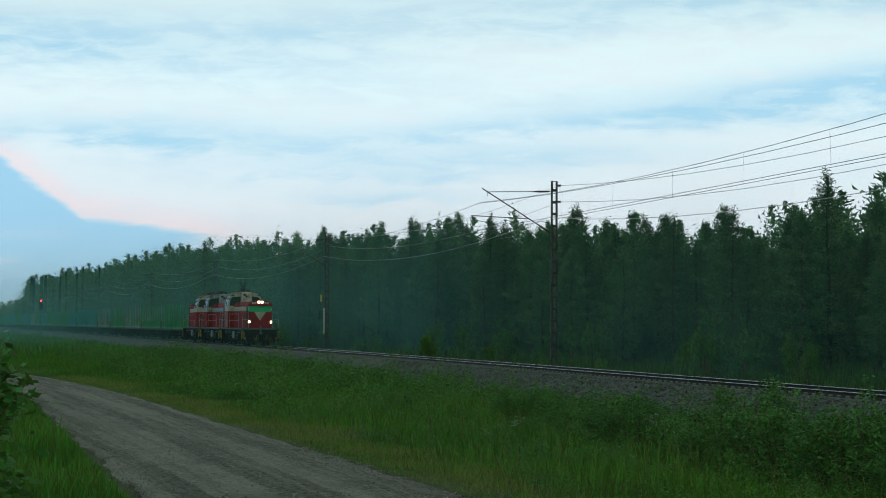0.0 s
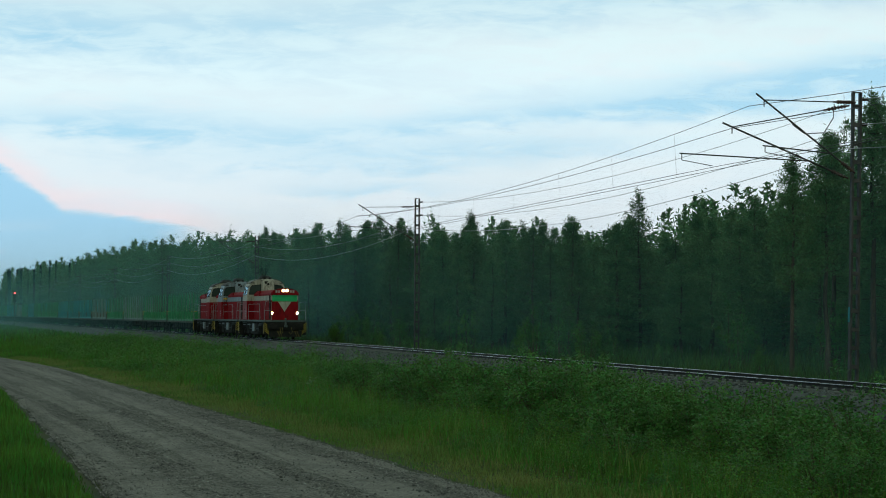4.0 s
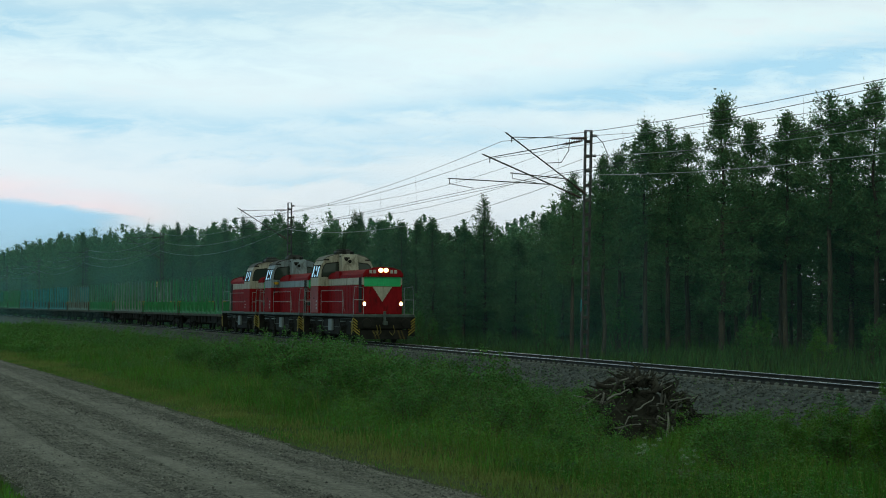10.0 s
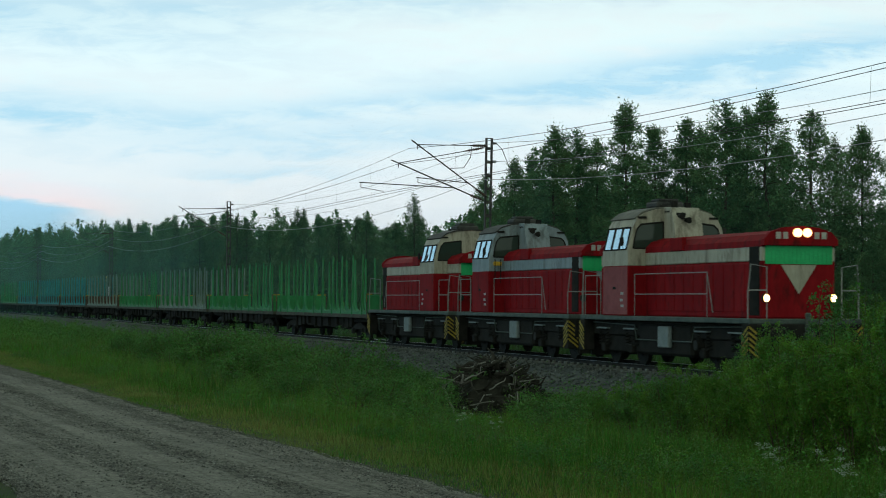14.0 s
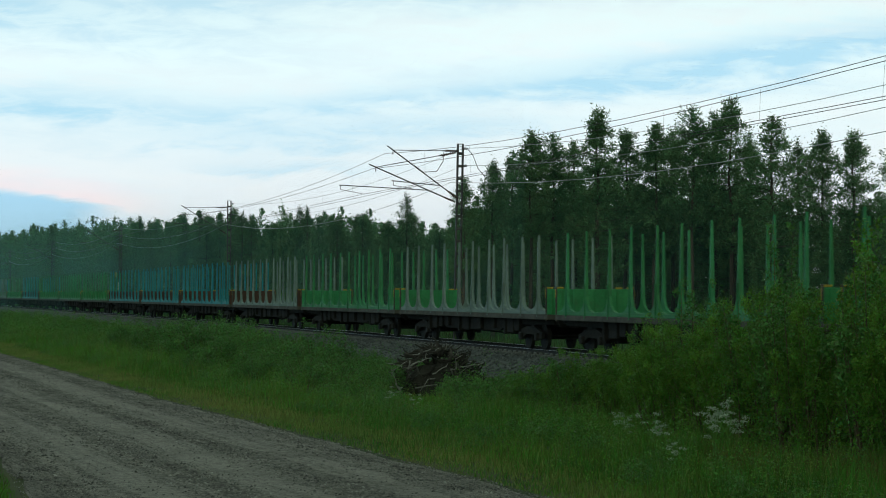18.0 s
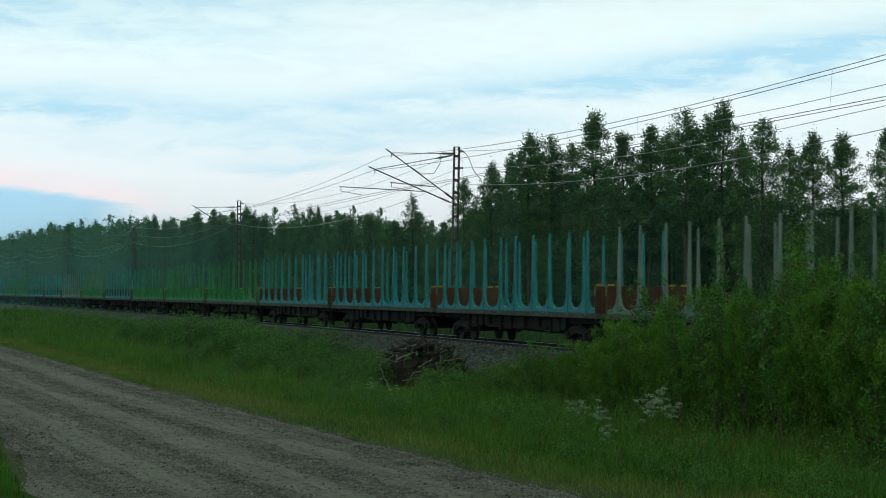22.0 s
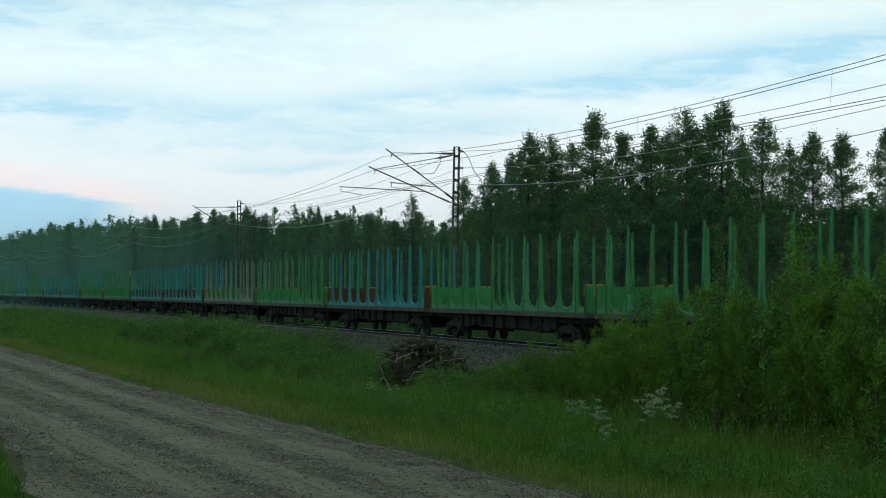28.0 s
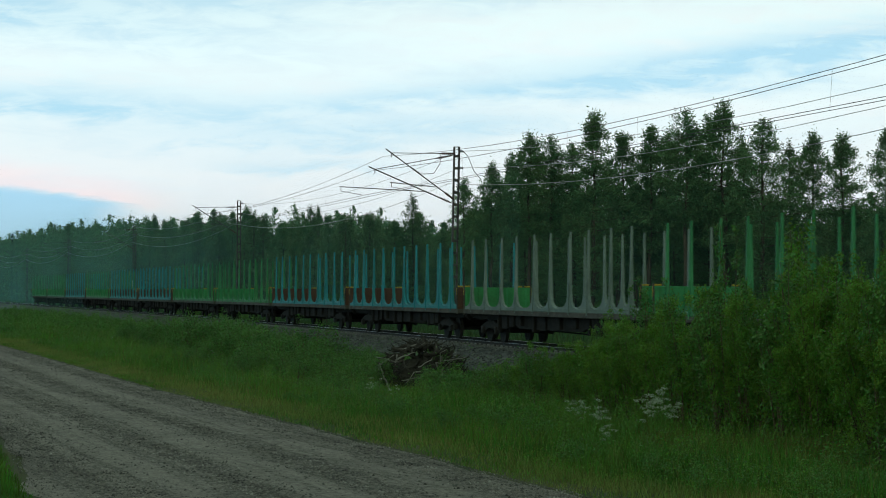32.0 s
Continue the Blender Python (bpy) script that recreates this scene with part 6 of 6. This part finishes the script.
def flowers():
    rng = np.random.default_rng(33)
    src = [parsley(rng) for _ in range(4)]
    fresh = {id(p): p for p in src}
    spots = [(-62.8, 9.1), (-63.3, 9.3), (-62.3, 9.2), (-63.7, 9.7), (-58.0, 9.3), (-58.8, 9.6), (-63, 10.6), (-49, 11.2), (-47.5, 11.4), (-34, 11.8), (-22, 12.0), (-8, 11.5), (6, 11), (-66, 11.4), (14, 12)]
    for s, q in spots:
        q = min(q, float(road_edge(s)) - 1.2)
        x, y, z = spot(s, q)
        p = src[rng.integers(4)]
        m = pose(x, y, z, 0, 0, rng.uniform(0, 360))
        ob = fresh.pop(id(p)) if id(p) in fresh else copy_thing(p, m)
        k = rng.uniform(0.85, 1.0) if -64 < s < -61 else rng.uniform(0.55, 0.75)
        ob.matrix_basis = m @ Matrix.Diagonal((k, k, k, 1))


flowers()


def root_pile():
    """A heap of grubbed-up stumps and roots."""
    rng = np.random.default_rng(41)
    x, y, z = spot(-33.9, 6.6)
    P = thing("root_pile", "heap of torn-up dark stumps and roots with bleached ends", "root pile", m=pose(x, y, z - 0.05, 0, 0, 10) @ Matrix.Diagonal((1.5, 1.4, 1.34, 1)))
    heap = Build()
    n, rings = 22, 6
    vs = []
    for r in range(rings + 1):
        t = r / rings
        for i in range(n):
            a = 2 * math.pi * i / n
            k = 1 + 0.22 * noise.noise(Vector((math.cos(a) * 2, math.sin(a) * 2, t * 3)))
            vs.append((math.cos(a) * 1.3 * (1 - t) ** 0.75 * k, math.sin(a) * 0.9 * (1 - t) ** 0.75 * k, 0.95 * t * k - 0.1))
    heap.add(vs, [(r * n + i, r * n + (i + 1) % n, (r + 1) * n + (i + 1) % n, (r + 1) * n + i) for r in range(rings) for i in range(n)] + [tuple(rings * n + i for i in range(n))])
    part("soil_mound", heap, M_MOUND, P, "dark crumbling soil")
    for i in range(290):
        a, t = rng.uniform(0, 6.28), rng.random() ** 1.2
        c = Vector((math.cos(a) * 1.4 * (1 - t) ** 0.6, math.sin(a) * 1.0 * (1 - t) ** 0.6, 1.15 * t + 0.08))
        d = Vector((math.cos(a) + rng.normal(0, 0.8), math.sin(a) + rng.normal(0, 0.8), rng.normal(0.25, 0.6))).normalized()
        l, r = rng.uniform(0.22, 0.62), rng.uniform(0.012, 0.055)
        pale = i % 9 == 0
        r = min(r, 0.016) if pale else r
        b = Build()
        p = c - d * l * 0.4
        for j in range(3):
            d2 = (d + Vector(rng.normal(0, 0.35, 3))).normalized()
            q = p + d2 * l / 3
            b.tube(p, q, r * (1 - j * 0.28), r * (1 - (j + 1) * 0.28) + 0.004, n=6, caps=j == 0)
            p = q
        part("root", b, M_PALEWOOD if pale else M_ROOTS, P, "bleached broken root" if pale else "")
    # barkless limbs on the side to the road: foot, top
    for foot, top, r in (((-1.85, -0.75, 0.05), (-0.75, -0.70, 0.92), 0.026), ((-1.60, -0.90, 0.05), (-1.02, -0.72, 0.70), 0.022), ((-0.92, -1.00, 0.15), (-1.10, -0.85, 0.72), 0.034),
                         ((-0.70, -0.85, 0.80), (-0.30, -0.72, 0.98), 0.030), ((-0.25, -0.95, 0.62), (0.12, -0.80, 0.84), 0.024), ((0.22, -1.08, 0.02), (0.30, -0.98, 0.60), 0.040),
                         ((0.42, -1.02, 0.05), (0.36, -0.95, 0.34), 0.030), ((0.35, -0.85, 0.78), (0.85, -0.70, 0.86), 0.022), ((-0.62, -1.0, 0.30), (-0.15, -0.98, 0.38), 0.020)):
        b, p0, p1 = Build(), Vector(foot), Vector(top)
        p = p0
        for j in range(5):
            q = p0.lerp(p1, (j + 1) / 5) + Vector(rng.normal(0, 0.010, 3))
            b.tube(p, q, r * (0.68 - 0.07 * j), r * (0.61 - 0.07 * j), n=7)
            p = q
        part("stump_limb", b, M_PALEWOOD, P, "pale barkless limb")


root_pile()
log_pose = spot(-31, 7.4)
fallen = thing("fallen_branches", "pale dead branches leaning against the root heap", "branches", m=pose(log_pose[0] - 0.6, log_pose[1], log_pose[2], 0, 0, 15))
for i in range(5):
    part("branch", Build().pipe([(-1.6 + i * 0.15, 0.2 * i, 0.05 + 0.1 * i), (-0.4, 0.25 * i - 0.3, 0.30 + 0.05 * i), (0.9, 0.2 * i - 0.2, 0.5)], 0.03, n=6), M_PALEWOOD, fallen)


def stones(name, label, category, rng, s, q, z, size, material, parent=None):
    n = len(s)
    x, y = place(s, q)
    c = np.stack([x, y, z], 1)
    base = np.array([[1, 0, 0], [-1, 0, 0], [0, 1, 0], [0, -1, 0], [0, 0, 0.8], [0, 0, -0.8]])
    tri = np.array([[0, 2, 4], [2, 1, 4], [1, 3, 4], [3, 0, 4], [2, 0, 5], [1, 2, 5], [3, 1, 5], [0, 3, 5]])
    a = rng.uniform(0, 6.28, n)
    rot = np.zeros((n, 3, 3))
    rot[:, 0, 0], rot[:, 0, 1], rot[:, 1, 0], rot[:, 1, 1], rot[:, 2, 2] = np.cos(a), -np.sin(a), np.sin(a), np.cos(a), 1
    k = size[:, None, None] * rng.uniform(0.6, 1.25, (n, 6, 1))
    v = np.einsum("nij,kj->nki", rot, base) * k + c[:, None]
    f = (np.arange(n)[:, None, None] * 6 + tri[None]).reshape(-1, 3)
    thing(name, label, category, kind="stuff", data=raw_mesh(name, v.reshape(-1, 3), f, [material]))


def ballast_stones():
    rng = np.random.default_rng(51)
    n = 19000
    s = -72 + 150 * rng.random(n) ** 1.3
    q = rng.uniform(1.25, 3.85, n)
    stones("ballast_stones", "loose angular grey ballast stones", "stones", rng, s, q, ballast_z(s, q) + 0.015, rng.uniform(0.03, 0.065, n), M_STONE)
    n = 20000
    s, q = rng.uniform(-86, 10, n), rng.random(n)
    e = road_edge(s)
    edge = rng.random(n) < 0.55
    w = np.where(edge, np.abs(rng.normal(0, 0.35, n)), q * road_w(s))
    flip = rng.random(n) < 0.3
    w = np.where(edge & flip, road_w(s) - w, w)
    stones("road_stones", "loose pebbles on the gravel road", "stones", rng, s, e + w, road_z(s, e + w) + 0.004, rng.uniform(0.006, 0.020, n), M_PEBBLE)

    # loose gravel thrown out of the wheel tracks
    n = 40000
    s = -86 + 82 * rng.random(n) ** 1.6
    w = np.clip(0.88 + 1.745 * rng.integers(0, 4, n) + rng.normal(0, 0.30, n), 0.05, road_w(s) - 0.05)
    q = road_edge(s) + w
    stones("loose_gravel", "loose coarse gravel between the wheel tracks", "gravel", rng, s, q, road_z(s, q) + 0.003, 0.008 + 0.024 * rng.random(n) ** 2, M_PEBBLE)


ballast_stones()


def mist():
    """Evening mist and haze along the woods, imitated by thin, ragged sheets one behind another."""
    m = bpy.data.materials.new("mist_haze_tint")
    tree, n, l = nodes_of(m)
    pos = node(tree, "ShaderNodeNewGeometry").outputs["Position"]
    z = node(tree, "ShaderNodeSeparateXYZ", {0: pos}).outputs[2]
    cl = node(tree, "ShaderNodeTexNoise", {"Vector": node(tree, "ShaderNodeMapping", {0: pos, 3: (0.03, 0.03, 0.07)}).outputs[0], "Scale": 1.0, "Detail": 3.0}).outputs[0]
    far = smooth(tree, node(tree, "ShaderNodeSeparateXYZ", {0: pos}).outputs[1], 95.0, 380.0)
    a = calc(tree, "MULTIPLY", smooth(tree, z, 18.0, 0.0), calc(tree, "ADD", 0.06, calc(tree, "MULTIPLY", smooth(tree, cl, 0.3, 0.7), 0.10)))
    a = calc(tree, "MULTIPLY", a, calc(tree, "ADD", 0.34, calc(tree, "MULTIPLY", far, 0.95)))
    # haze put in as colour: teal sheets that also lift the darks behind
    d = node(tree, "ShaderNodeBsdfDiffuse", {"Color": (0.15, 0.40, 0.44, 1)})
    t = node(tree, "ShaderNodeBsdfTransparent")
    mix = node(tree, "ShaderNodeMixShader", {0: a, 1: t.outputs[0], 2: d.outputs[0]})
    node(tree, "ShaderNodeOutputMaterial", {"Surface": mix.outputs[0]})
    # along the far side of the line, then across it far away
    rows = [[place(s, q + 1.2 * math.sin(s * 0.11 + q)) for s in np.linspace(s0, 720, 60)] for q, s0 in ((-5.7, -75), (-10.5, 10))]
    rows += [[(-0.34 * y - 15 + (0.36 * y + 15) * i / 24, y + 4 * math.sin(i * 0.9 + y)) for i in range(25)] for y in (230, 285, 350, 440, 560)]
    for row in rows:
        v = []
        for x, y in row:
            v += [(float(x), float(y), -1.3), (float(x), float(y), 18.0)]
        ob = thing("mist_veil", "thin bluish translucent sheet imitating evening mist and haze before the woods", "mist", kind="stuff",
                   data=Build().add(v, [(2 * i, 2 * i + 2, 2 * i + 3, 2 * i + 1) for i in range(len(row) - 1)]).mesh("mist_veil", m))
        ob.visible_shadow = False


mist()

motions()
